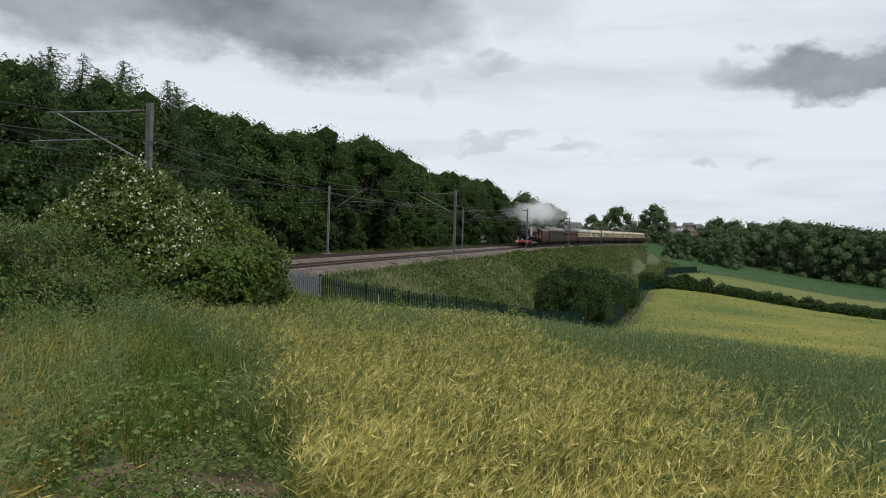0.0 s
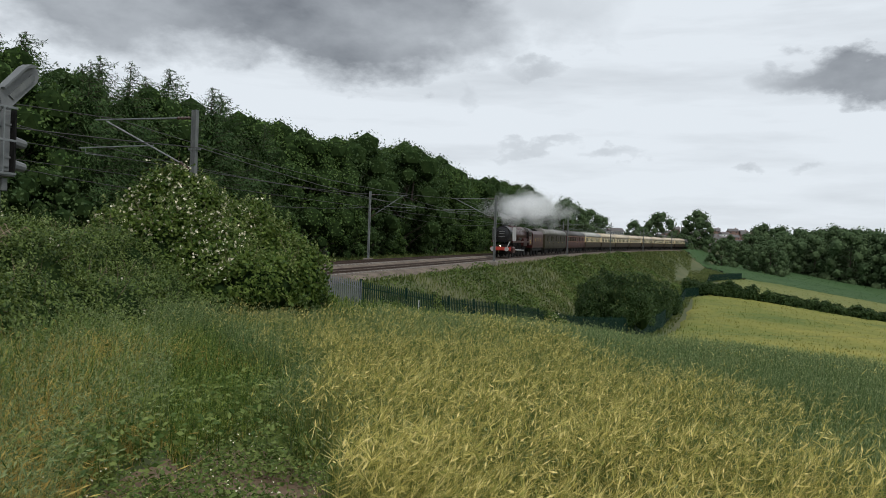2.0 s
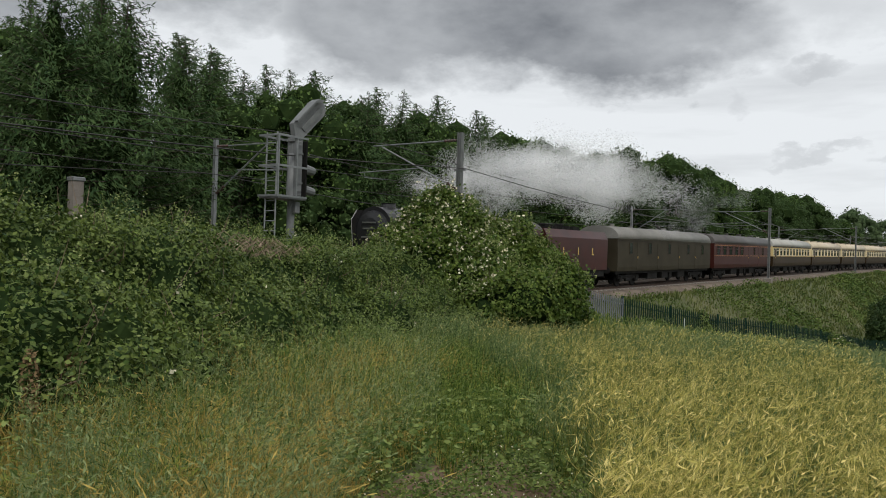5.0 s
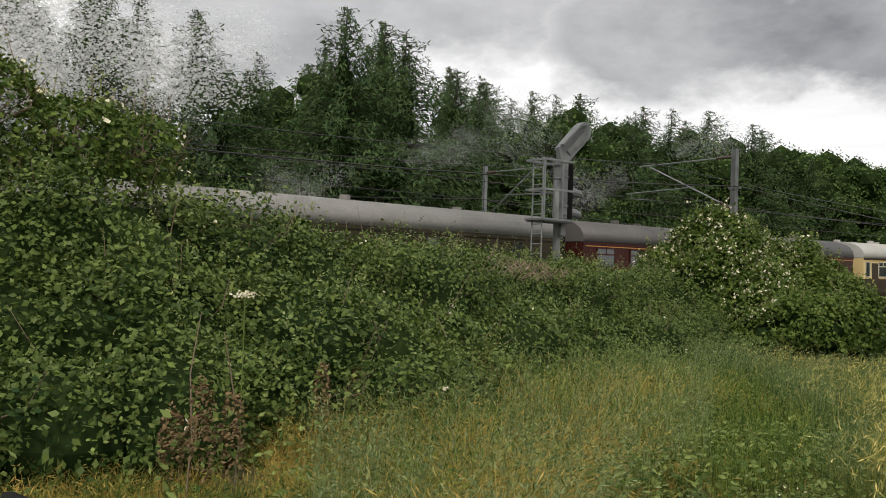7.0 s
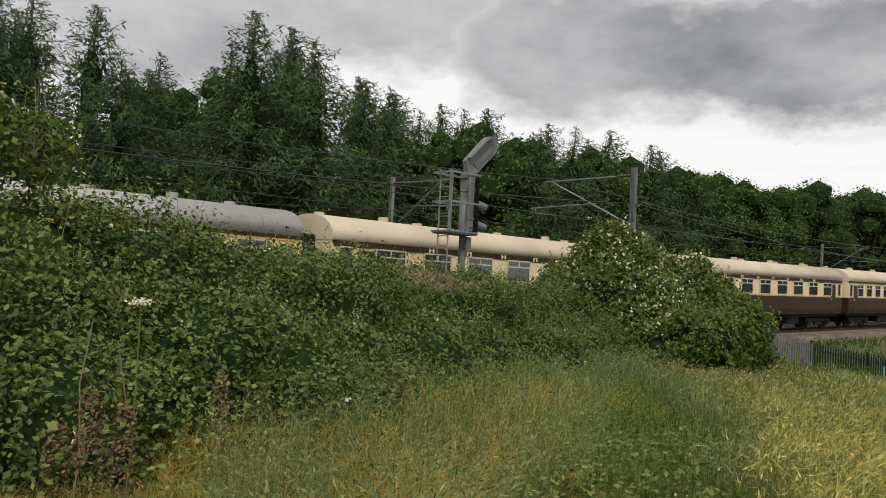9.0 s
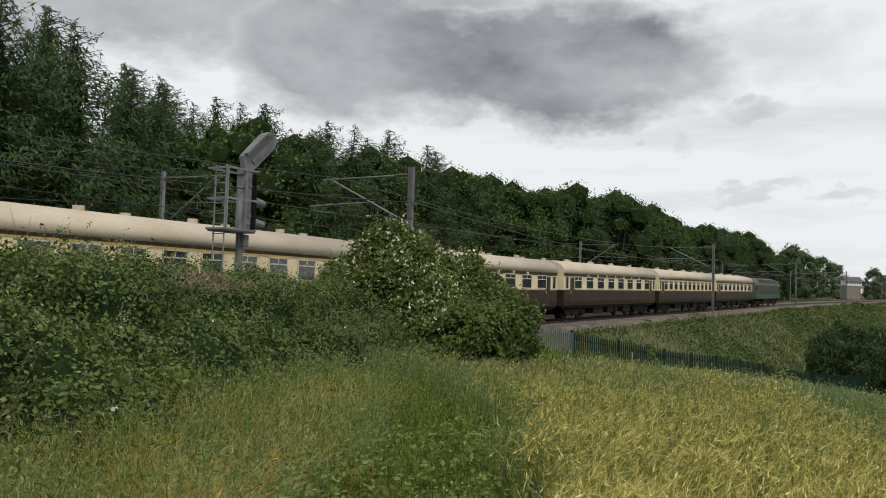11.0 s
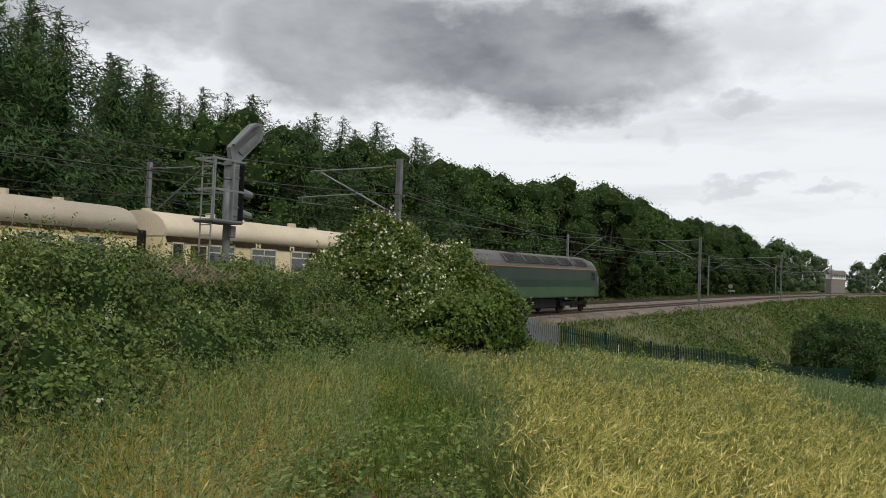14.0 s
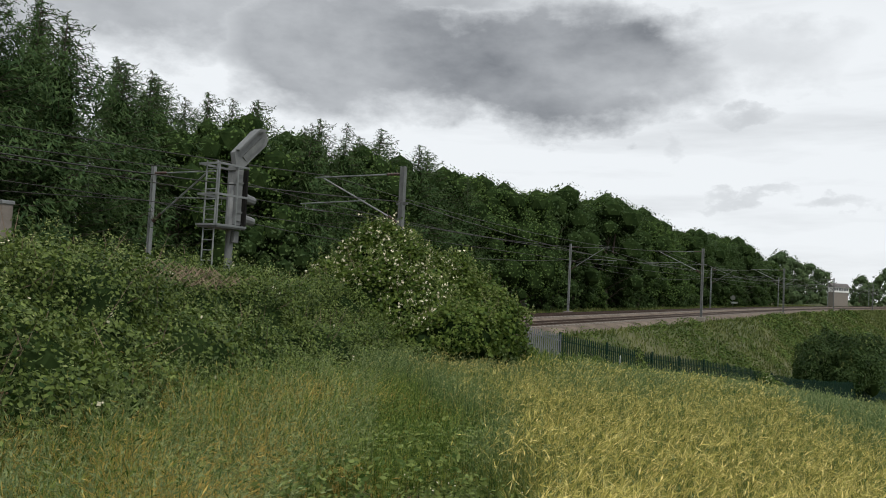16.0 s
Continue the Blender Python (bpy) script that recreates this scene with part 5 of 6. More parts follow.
# ---- far woods and town ----
def build_distance():
    rng = np.random.default_rng(44)
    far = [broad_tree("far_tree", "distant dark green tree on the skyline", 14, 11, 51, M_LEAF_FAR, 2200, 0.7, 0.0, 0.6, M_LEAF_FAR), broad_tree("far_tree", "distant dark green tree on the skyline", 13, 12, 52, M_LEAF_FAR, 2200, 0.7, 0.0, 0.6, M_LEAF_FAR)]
    u = set()
    for k in range(130):
        az = rng.uniform(-42, -17.6)
        d = rng.uniform(335, 440)
        x, y = polar(az, d)
        top = 1.65 + d * math.tan(radians(float(np.interp(-az, [17, 19, 23.6, 28, 42], [1.6, 1.7, 2.35, 2.0, 1.6])) * rng.uniform(0.7, 1.0)))
        g = gz(x, y)
        plant(far[k % 2], x, y, min(max((top - g) / 13.6, 0.55), 1.5), rng.uniform(0, 360), u)
    # skyline trees: azimuth, distance, height of the top above the eye in degrees
    for az, d, el in ((-11.9, 330, 3.1), (-14.35, 340, 3.3), (-10.2, 300, 2.3), (-10.9, 310, 2.0), (-12.9, 350, 1.7), (-8.0, 290, 2.6), (-7.2, 270, 3.2), (-18.5, 400, 2.5), (-19.4, 400, 2.1), (-15.3, 370, 1.5), (-6.4, 250, 3.3), (-5.4, 245, 3.7), (-13.6, 345, 1.9), (-16.4, 380, 1.1)):
        x, y = polar(az, d)
        plant(far[rng.integers(2)], x, y, (1.65 + d * math.tan(radians(el)) - gz(x, y)) / 14.2, rng.uniform(0, 360), u)
    for k in range(40):
        az, d = rng.uniform(-19.5, -5.0), rng.uniform(290, 400)
        x, y = polar(az, d)
        plant(far[k % 2], x, y, (1.65 + d * math.tan(radians(rng.uniform(0.9, 1.5))) - gz(x, y)) / 13.6, rng.uniform(0, 360), u)
    # terraced and semi-detached houses on the rise, row above row
    for row in range(5):
        d = 470 + row * 38
        for k in range(11):
            az = -18.6 + 0.62 * k + rng.normal() * 0.08
            el = 0.75 + 0.26 * row + rng.normal() * 0.05
            if (k * 7 + row * 5) % 6 == 0:
                continue
            x, y = polar(az, d)
            house(x, y, 1.65 + d * math.tan(radians(el)) - 4.2, rng.uniform(7, 10), rng.uniform(-25, 25), M_RENDERW if rng.random() < 0.22 else M_BRICK, rng.uniform(0.62, 0.75))
    signal_box()


def signal_box():
    """A tall white-banded signal cabin beside the far line."""
    x, y = polar(-9.0, 262)
    ob = thing("signal_box", "distant grey railway signal box with white window band and slate roof", "signal box", pose(x, y, 5.0, 0, 0, 20))
    ob.scale = (0.66, 0.66, 0.66)
    bm = bmesh.new()
    box(bm, (0, 0, 0.2), (6.6, 4.0, 6.0))
    part("wall", bm, M_SLEEPER, ob)
    bm = bmesh.new()
    box(bm, (0, 0, 4.2), (7.0, 4.4, 2.2), None, 0.03)
    cabin = part("cabin", bm, M_RENDERW, ob, "white painted glazed upper storey")
    for k in range(6):
        bm = bmesh.new()
        box(bm, (-2.8 + 1.12 * k, -2.22, 4.45), (0.85, 0.06, 1.1))
        part("window", bm, M_GLASS, cabin)
    bm = bmesh.new()
    loft(bm, [[(sx, -2.7, 5.3), (sx, 0, 7.0), (sx, 2.7, 5.3)] for sx in (-3.9, 3.9)])
    part("roof", bm, M_SLATE, ob)
    bm = bmesh.new()
    box(bm, (4.6, -0.5, 3.0), (2.2, 1.0, 0.1))
    box(bm, (4.6, -1.0, 3.6), (2.2, 0.06, 0.08))
    part("landing", bm, M_RENDERW, ob)


def house(x, y, z, w, turn, wall, size=1.0):
    ob = thing("house", "distant house with pale walls and slate pitched roof" if wall == M_RENDERW else "distant brick house with slate pitched roof", "house", pose(x, y, z, 0, 0, turn), "houses on the hill")
    ob.scale = (size, size, size)
    bm = bmesh.new()
    box(bm, (0, 0, -2.5), (w, 7.5, 15.0))
    part("wall", bm, wall, ob)
    bm = bmesh.new()
    loft(bm, [[(sx, -4.1, 4.9), (sx, 0, 7.7), (sx, 4.1, 4.9)] for sx in (-w / 2 - 0.3, w / 2 + 0.3)])
    r = part("roof", bm, M_SLATE, ob)
    bm = bmesh.new()
    box(bm, (w * 0.3, 0.4, 7.7), (0.9, 0.7, 1.8))
    part("chimney", bm, M_BRICK, r)
    for xx in (-w * 0.28, w * 0.28):
        for zz in (1.6, 3.9):
            bm = bmesh.new()
            box(bm, (xx, -3.76, zz), (1.4, 0.06, 1.2))
            part("window", bm, M_GLASS, ob)


build_distance()


# ---- crops and grasses ----
def scatter(n, r0, r1, a0, a1, rng):
    """Places thinning out with distance, as plan x, y and distance."""
    r = r0 * (r1 / r0) ** rng.random(n)
    a = np.radians(rng.uniform(a0, a1, n))
    return -r * np.sin(a), r * np.cos(a), r, np.degrees(a)


def tussocks(n, each, spread, r0, r1, a0, a1, rng):
    """Scattered clumps of plants, as plan x, y, distance and azimuth."""
    x, y, r, a = scatter(n // each, r0, r1, a0, a1, rng)
    x, y, r = (np.repeat(v, each) for v in (x, y, r))
    s = spread * np.maximum(1, r / 12)
    x, y = x + rng.normal(size=len(x)) * s, y + rng.normal(size=len(y)) * s
    return x, y, np.hypot(x, y), np.degrees(np.arctan2(-x, y))


def patch(x, y, k, seed):
    return np.array([noise.noise(Vector((a * k + seed, b * k - seed, seed))) for a, b in zip(x, y)])


def blades(x, y, z, h, w, lean, rng, segs=2):
    """Bent grass blades: quads that narrow upwards."""
    n = len(x)
    a = rng.uniform(0, 6.283, n)
    wind = rng.normal(0.2, 0.28, n) * h * lean
    bx, by = np.cos(a) * wind + 0.03 * lean * h, np.sin(a) * wind
    sx, sy = -np.sin(a) * w * 0.5, np.cos(a) * w * 0.5
    rows = []
    for k in range(segs + 1):
        f = k / segs
        ww = 1 - 0.8 * f
        cx, cy, cz = x + bx * f * f, y + by * f * f, z + h * f * (1 - 0.12 * f * lean)
        rows.append((np.stack([cx - sx * ww, cy - sy * ww, cz], -1), np.stack([cx + sx * ww, cy + sy * ww, cz], -1)))
    q = [np.stack([a0, b0, b1, a1], 1) for (a0, b0), (a1, b1) in zip(rows, rows[1:])]
    tip = np.stack([x + bx, y + by, z + h * (1 - 0.12 * lean)], -1)
    return np.concatenate(q), tip, np.stack([bx * 2, by * 2, h * 0.6], -1)


def bare_limit(r, a):
    """How far the trodden corner reaches in each direction."""
    wob = 0.5 * np.sin(a * 0.9 + r * 1.7) + 0.35 * np.sin(a * 2.3 - r * 3.1)
    return np.where((a > 10) & (a < 30), 7.9 - 0.02 * (a - 16.5) ** 2 + wob, 0)


def is_bare(r, a):
    return r < bare_limit(r, a)


def hedge_x(y):
    return np.interp(y, [-2, 6, 12.5, 20, 24, 28], [-6.9, -6.1, -7.2, -8.0, -8.3, -4.8])


def allowed(x, y):
    s, q = to_track(x, y)
    o = q + bend(s)
    fx = np.interp(y, [p[1] for p in FENCE_G], [p[0] for p in FENCE_G])
    return (x > hedge_x(y)) & (o < 14.5) & ~((y > 40) & (x < fx))


def build_crops():
    rng = np.random.default_rng(101)
    FAR = 56
    def gold(x, y, r, a):
        """How ripe the field is: the share of barley over green oats, 0 to 1."""
        pn = patch(x, y, 0.22, 4.0) + 0.6 * patch(x, y, 0.75, 9.0)
        lim = np.where(a < -4.6, 18.5 - 0.50 * (-a - 4.6), 20.0)
        near = 1 / (1 + np.exp(-(lim - r + 5.0 * pn) / 1.2))
        far = (r > 12) * np.where(a > -7, np.clip((pn + 0.25) * 4, 0, 0.95), np.clip((pn - 0.3) * 5, 0, 0.7))
        edge = 11.0 + 3 * patch(x, y, 0.35, 2.0) + np.clip(r - 10.5, 0, 10) * 0.95
        return np.maximum(near, far) * (a < edge + 1.5 * rng.normal(size=len(a))), edge

    # barley
    x, y, r, a = tussocks(125000, 5, 0.05, 3.6, FAR, -40, 30, rng)
    g, edge = gold(x, y, r, a)
    thin = patch(x, y, 1.6, 51.0)
    ok = allowed(x, y) & ~is_bare(r, a) & (rng.random(len(x)) < g * np.clip(0.8 + 1.2 * thin, 0.15, 1.0))
    x, y, r, a = x[ok], y[ok], r[ok], a[ok]
    z = ground_z(x, y) - 0.03
    n = len(x)
    h = rng.normal(0.70, 0.12, n) * np.where(a > 11, 0.82, 1.0) * (1 + 0.25 * patch(x, y, 0.8, 33.0))
    w = np.maximum(0.0045, r * 0.00055)
    q, tip, d = blades(x, y, z, h, w, 0.4, rng, 3)
    raw("barley_straw", q, 4, M_STRAW, None, "stuff", "standing green-gold barley stems in the field", "barley")
    turn = rng.normal(0.3, 1.3, n)
    d = np.stack([np.cos(turn), np.sin(turn) * 0.8, rng.normal(0.75, 0.7, n)], -1)
    size = np.maximum(0.062, r * 0.0042)
    has = rng.random(n) < np.interp(r, [4, 9, 14], [0.5, 0.62, 0.78])
    tip, d, size, r = tip[has], d[has], size[has], r[has]
    ears = leaf_quads(tip + unit(d) * size[:, None] * 0.4, d, size, 0.19, rng)
    awn = []
    near = r < 20
    for k in range(4):
        dd = unit(d[near]) + rng.normal(size=(near.sum(), 3)) * 0.22
        awn.append(leaf_quads(tip[near] + unit(d[near]) * size[near, None] * 0.7 + unit(dd) * 0.035, dd, 0.11, 0.024, rng))
    raw("barley_ears", np.concatenate([ears] + awn), 4, M_WHEAT, None, "stuff", "pale gold bearded barley ears bowed by wind", "barley")
    # green stems and leaves below the ears
    x, y, r, a = scatter(90000, 3.4, FAR, -40, 26, rng)
    ok = allowed(x, y) & ~is_bare(r, a)
    x, y, r, a = x[ok], y[ok], r[ok], a[ok]
    n = len(x)
    q, _, _ = blades(x, y, ground_z(x, y) - 0.03, rng.uniform(0.3, 0.66, n), np.maximum(0.005, r * 0.0007), 1.3, rng)
    raw("field_grass", q, 4, M_GRASS, None, "stuff", "green grass blades among the barley", "grass")
    # oats in bluish green drifts, with loose hanging heads
    x, y, r, a = scatter(95000, 4.5, FAR, -40, 30, rng)
    g, edge = gold(x, y, r, a)
    ok = allowed(x, y) & ((rng.random(len(x)) > g + 0.1) | (rng.random(len(x)) < 0.15)) & ~is_bare(r, a) & (a < edge + 3)
    x, y, r, a = x[ok], y[ok], r[ok], a[ok]
    n = len(x)
    h = rng.normal(0.84, 0.13, n) * np.interp(r, [4, 9, 14], [0.7, 0.85, 1.0]) * (1 + 0.3 * patch(x, y, 0.6, 71.0))
    q, tip, d = blades(x, y, ground_z(x, y) - 0.03, h, np.maximum(0.005, r * 0.00065), 0.8, rng, 3)
    heads = []
    for k in range(4):
        off = rng.normal(size=(n, 3)) * (0.04, 0.04, 0.05) - np.array([0, 0, 0.03 + 0.05 * k])
        heads.append(leaf_quads(tip + off, rng.normal(size=(n, 3)) * (0.5, 0.5, 0.3) + np.array([0.2, 0, -0.8]), np.maximum(0.03, r * 0.0022), 0.4, rng))
    raw("oat_stems", q, 4, M_OATSTEM, None, "stuff", "tall bluish green oat stems in drifts", "oats")
    raw("oat_heads", np.concatenate(heads), 4, M_OAT, None, "stuff", "loose pale green oat heads in drifts", "oats")
    # meadow margin on the hedge side
    x, y, r, a = tussocks(170000, 9, 0.06, 3.0, 32, 6, 72, rng)
    edge = 11.0 + 3 * patch(x, y, 0.35, 2.0) + np.clip(r - 10.5, 0, 10) * 0.95
    ok = (x > hedge_x(y) - 0.6) & (patch(x, y, 1.1, 41.0) > -0.3 + 0.25 * rng.random(len(x))) & (a > edge - 3 * rng.random(len(x))) & ~is_bare(r, a)
    x, y, r, a = x[ok], y[ok], r[ok], a[ok]
    dry = (patch(x, y, 0.45, 30.0) + 0.35 * rng.normal(size=len(x)) > 0.10 + 0.035 * (r - 5) - 0.22 * ((a > 26) & (a < 38) & (r < 8))) & (r < 13)
    n = len(x)
    tall = patch(x, y, 0.9, 17.0)
    h = rng.normal(0.66, 0.24, n).clip(0.15) * np.where(r < 7, 0.78, 1.0) * (1 + 0.45 * tall) * np.interp(a, [9, 12, 20, 25, 38, 52], [1, 0.62, 0.62, 1, 1, 0.4]) * np.where((a > 9) & (a < 33), np.interp(r - 7.9 + 0.02 * (a - 16.5) ** 2, [0, 1.2, 4.0], [0.28, 0.55, 1.0]), 1.0)
    for sel, nm, mt, lb in ((~dry, "meadow_grass", M_GRASS, "long green meadow grass along the hedge"), (dry, "dry_grass", M_DRY, "dry golden orange grass in the margin")):
        q, tip, d = blades(x[sel], y[sel], ground_z(x[sel], y[sel]) - 0.03, h[sel], np.maximum(0.005, r[sel] * 0.00068), 1.7, rng, 3)
        k = rng.random(sel.sum()) < 0.34
        arch = rng.random(sel.sum()) < 0.3
        xa, ya, ra = x[sel][arch], y[sel][arch], r[sel][arch]
        q2, _, _ = blades(xa, ya, ground_z(xa, ya) + 0.25 * h[sel][arch], h[sel][arch] * 0.6, np.maximum(0.0055, ra * 0.0007), 2.6, rng, 3)
        q = np.concatenate([q, q2])
        heads = leaf_quads(tip[k], d[k] + rng.normal(size=d[k].shape) * 0.3, np.maximum(0.08, r[sel][k] * 0.005), 0.10, rng)
        raw(nm, np.concatenate([q, heads]), 4, mt, None, "stuff", lb, "grass")
    # pale seed heads over the margin
    x, y, r, a = scatter(26000, 4.0, 36, 8, 80, rng)
    ok = (x > hedge_x(y) - 0.5) & (a < 48) & (a > 21) & ~is_bare(r, a)
    x, y, r = x[ok], y[ok], r[ok]
    n = len(x)
    q, tip, d = blades(x, y, ground_z(x, y), rng.normal(0.8, 0.2, n) * np.interp(r, [4, 8, 12], [0.6, 0.8, 1.0]), np.maximum(0.0042, r * 0.0005), 1.1, rng, 3)
    top = [leaf_quads(tip - unit(d) * (0.05 * k) + rng.normal(size=tip.shape) * 0.015, d + rng.normal(size=d.shape) * 0.35, np.maximum(0.05, r * 0.0034), 0.2, rng) for k in range(4)]
    raw("seeding_grass", np.concatenate([q] + top), 4, M_OAT, None, "stuff", "pale seeding grass heads over the margin", "grass")
    # low weeds in the trodden patch and along the margin
    x, y, r, a = scatter(70000, 3.8, 9.0, 6, 50, rng)
    ok = is_bare(r, a) | (rng.random(len(x)) < 0.12)
    x, y, r = x[ok], y[ok], r[ok]
    pn = patch(x, y, 1.4, 3.0)
    k = pn > -0.12 + 0.2 * rng.normal(size=len(pn))
    x, y, r = x[k], y[k], r[k]
    n = len(x)
    P = np.stack([x, y, ground_z(x, y) + rng.uniform(0.02, 0.16, n)], -1)
    raw("low_weeds", leaf_quads(P, rng.normal(size=(n, 3)) * (1, 1, 0.5), rng.uniform(0.02, 0.055, n), 0.55, rng), 4, M_WEED, None, "stuff", "low green weeds on trodden earth", "weeds")
    k = rng.choice(n, 240)
    raw("small_flowers", leaf_quads(P[k] + np.array([0, 0, 0.14]), rng.normal(size=(240, 3)), 0.016, 0.9, rng), 4, M_PETAL, None, "stuff", "tiny white wild flowers among the weeds", "flowers")
    # nettles and leafy weeds at the hedge foot
    m = 900
    yy = rng.uniform(1.0, 24, m) ** 1.0
    xx = hedge_x(yy) + np.abs(rng.normal(size=m)) * 0.9 - 0.3
    P, D = [], []
    for px, py in zip(xx, yy):
        hh = rng.uniform(0.35, 1.0)
        zz = gz(px, py)
        k = int(hh * 26)
        t = rng.random(k)
        P.append(np.stack([px + rng.normal(size=k) * 0.09, py + rng.normal(size=k) * 0.09, zz + t * hh], -1))
        D.append(np.stack([rng.normal(size=k), rng.normal(size=k), rng.normal(size=k) * 0.3 - 0.35], -1))
    P, D = np.concatenate(P), np.concatenate(D)
    x, y, r, a = tussocks(30000, 30, 0.16, 5.5, 22, 9, 46, rng)
    ok = (x > hedge_x(y)) & (patch(x, y, 0.55, 88.0) > 0.0) & (r > bare_limit(r, a) - 0.5)
    x, y, r = x[ok], y[ok], r[ok]
    P = np.concatenate([P, np.stack([x, y, ground_z(x, y) + rng.random(len(x)) ** 0.8 * 0.42], -1)])
    D = np.concatenate([D, rng.normal(size=(len(x), 3)) * (1, 1, 0.4)])
    raw("nettles", leaf_quads(P, D, rng.uniform(0.04, 0.085, len(P)), 0.5, rng), 4, M_WEED, None, "stuff", "green nettles and weeds at the foot of the hedge", "weeds")
    # tall grass against the fences
    X, Y = [], []
    for pts in (FENCE_S, FENCE_G[:6]):
        for (x0, y0), (x1, y1) in zip(pts, pts[1:]):
            n = int(math.hypot(x1 - x0, y1 - y0) * 150)
            f = rng.random(n)
            back = rng.uniform(0.3, 3.2, n)
            X.append((x0 + (x1 - x0) * f) * (1 - back / 45) - 0.0)
            Y.append((y0 + (y1 - y0) * f) * (1 - back / 45))
    x, y = np.concatenate(X), np.concatenate(Y)
    n = len(x)
    q, tip, d = blades(x, y, ground_z(x, y) - 0.05, rng.uniform(0.5, 1.15, n), np.hypot(x, y) * 0.0013, 0.8, rng)
    top = leaf_quads(tip[::3], d[::3] + rng.normal(size=d[::3].shape) * 0.3, 0.22, 0.16, rng)
    raw("fence_grass", np.concatenate([q, top]), 4, M_GRASS, None, "stuff", "tall green grass against the palisade fence", "grass")
    # rough grass on the railway bank and the verge
    n0 = 80000
    s, o = 28 * (240 / 28) ** rng.random(n0), rng.uniform(-22, 18.5, n0)
    x, y = track(s, o)
    fx = np.interp(y, [p[1] for p in FENCE_G], [p[0] for p in FENCE_G])
    ok = (x < fx + 0.5) & (y > 36) | (o > 14.5)
    x, y, s = x[ok], y[ok], s[ok]
    n = len(x)
    r = np.hypot(x, y)
    q, tip, d = blades(x, y, ground_z(x, y) - 0.05, rng.uniform(0.2, 0.6, n), r * 0.0014, 1.7, rng)
    s, o = rng.uniform(75, 330, 60000), rng.uniform(-34, 18.3, 60000)
    x, y = track(s, o)
    ok = (np.degrees(np.arctan2(x, y)) < 18.5) & (x < np.interp(y, [p[1] for p in FENCE_G], [p[0] for p in FENCE_G]) + 1)
    x, y = x[ok], y[ok]
    r = np.hypot(x, y)
    q2, _, _ = blades(x, y, ground_z(x, y) - 0.05, rng.uniform(0.2, 0.55, len(x)), r * 0.0016, 1.7, rng)
    q = np.concatenate([q, q2])
    raw("bank_grass", q, 4, M_BANK, None, "stuff", "rough green grass on the railway embankment", "grass")
    # brambles and docks sprawling in mounds over the bank
    m = 2600
    s, o = 34 * (200 / 34) ** rng.random(m), rng.uniform(-16, 18.0, m)
    x, y = track(s, o)
    fx = np.interp(y, [p[1] for p in FENCE_G], [p[0] for p in FENCE_G])
    ok = (x < fx - 0.6) & (y > 36) & (np.array([noise.noise(Vector((a * 0.12, b * 0.12, 5.0))) for a, b in zip(x, y)]) > -0.12)
    x, y = x[ok], y[ok]
    each = 62
    rad = np.repeat(rng.uniform(0.4, 1.2, len(x)), each)
    x, y = np.repeat(x, each), np.repeat(y, each)
    d = unit(rng.normal(size=(len(x), 3)))
    d[:, 2] = np.abs(d[:, 2])
    px, py = x + d[:, 0] * rad, y + d[:, 1] * rad
    P = np.stack([px, py, ground_z(px, py) + d[:, 2] * rad * 0.62], -1)
    face = unit(d + np.array([0, 0, 0.4]) + rng.normal(size=d.shape) * 0.5)
    raw("bank_scrub", leaf_quads(P, np.cross(face, rng.normal(size=d.shape)), rng.uniform(0.7, 1.3, len(P)) * np.maximum(0.11, np.hypot(px, py) * 0.0026), 0.7, rng, face), 4, M_SCRUB, None, "stuff", "low dark green bramble scrub over the railway bank", "scrub")
    s, o = 20 * (230 / 20) ** rng.random(26000), rng.uniform(29.0, 34, 26000)
    x, y = track(s, o)
    r = np.hypot(x, y)
    q, tip, d = blades(x, y, ground_z(x, y) - 0.05, rng.uniform(0.2, 0.6, len(x)), r * 0.0018, 0.9, rng)
    raw("verge_grass", q, 4, M_BANK, None, "stuff", "green verge grass between track and wood", "grass")
    # far fields: one closed canopy each, with a rough top
    for nm, mt, a0, a1, d0, d1, lb, nn in (("far_barley", M_ROWS, -44, -10.0, 54, 166, "sloping field of pale yellow barley beyond the crest", 9000), ("far_pasture", M_PASTURE, -44, -12.2, 169, 236, "yellow-green field beyond the hedgerow", 6000), ("far_green_crop", M_GREENCROP, -44, -12.6, 236, 345, "smooth dark green crop field below the woods", 5000)):
        na, nd = 90, 70
        A, R = np.meshgrid(np.radians(np.linspace(a0, a1, na)), np.linspace(d0, d1, nd), indexing="ij")
        X, Y = -R * np.sin(A), R * np.cos(A)
        fx = np.interp(Y, [p[1] for p in FENCE_G], [p[0] for p in FENCE_G])
        Z = ground_z(X, Y) + 0.5 + 0.05 * rng.normal(size=X.shape) - np.where((R == d0) | (X < fx + 2.0), 0.6, 0)
        ok = X > fx + 0.7
        quads = [(i * nd + k, i * nd + k + 1, (i + 1) * nd + k + 1, (i + 1) * nd + k) for i in range(na - 1) for k in range(nd - 1) if ok[i, k] and ok[i + 1, k + 1] and ok[i, k + 1] and ok[i + 1, k]]
        me = bpy.data.meshes.new(nm)
        me.from_pydata(np.stack([X, Y, Z], -1).reshape(-1, 3).tolist(), [], quads)
        me.materials.append(mt)
        me.polygons.foreach_set("use_smooth", [True] * len(me.polygons))
        canopy = tagged(new(nm, me), lb, "crop", kind="stuff")
        x, y, r, a = scatter(nn, d0, d1, a0, a1, rng)
        fx = np.interp(y, [p[1] for p in FENCE_G], [p[0] for p in FENCE_G])
        k = x > fx + 2
        x, y, r = x[k], y[k], r[k]
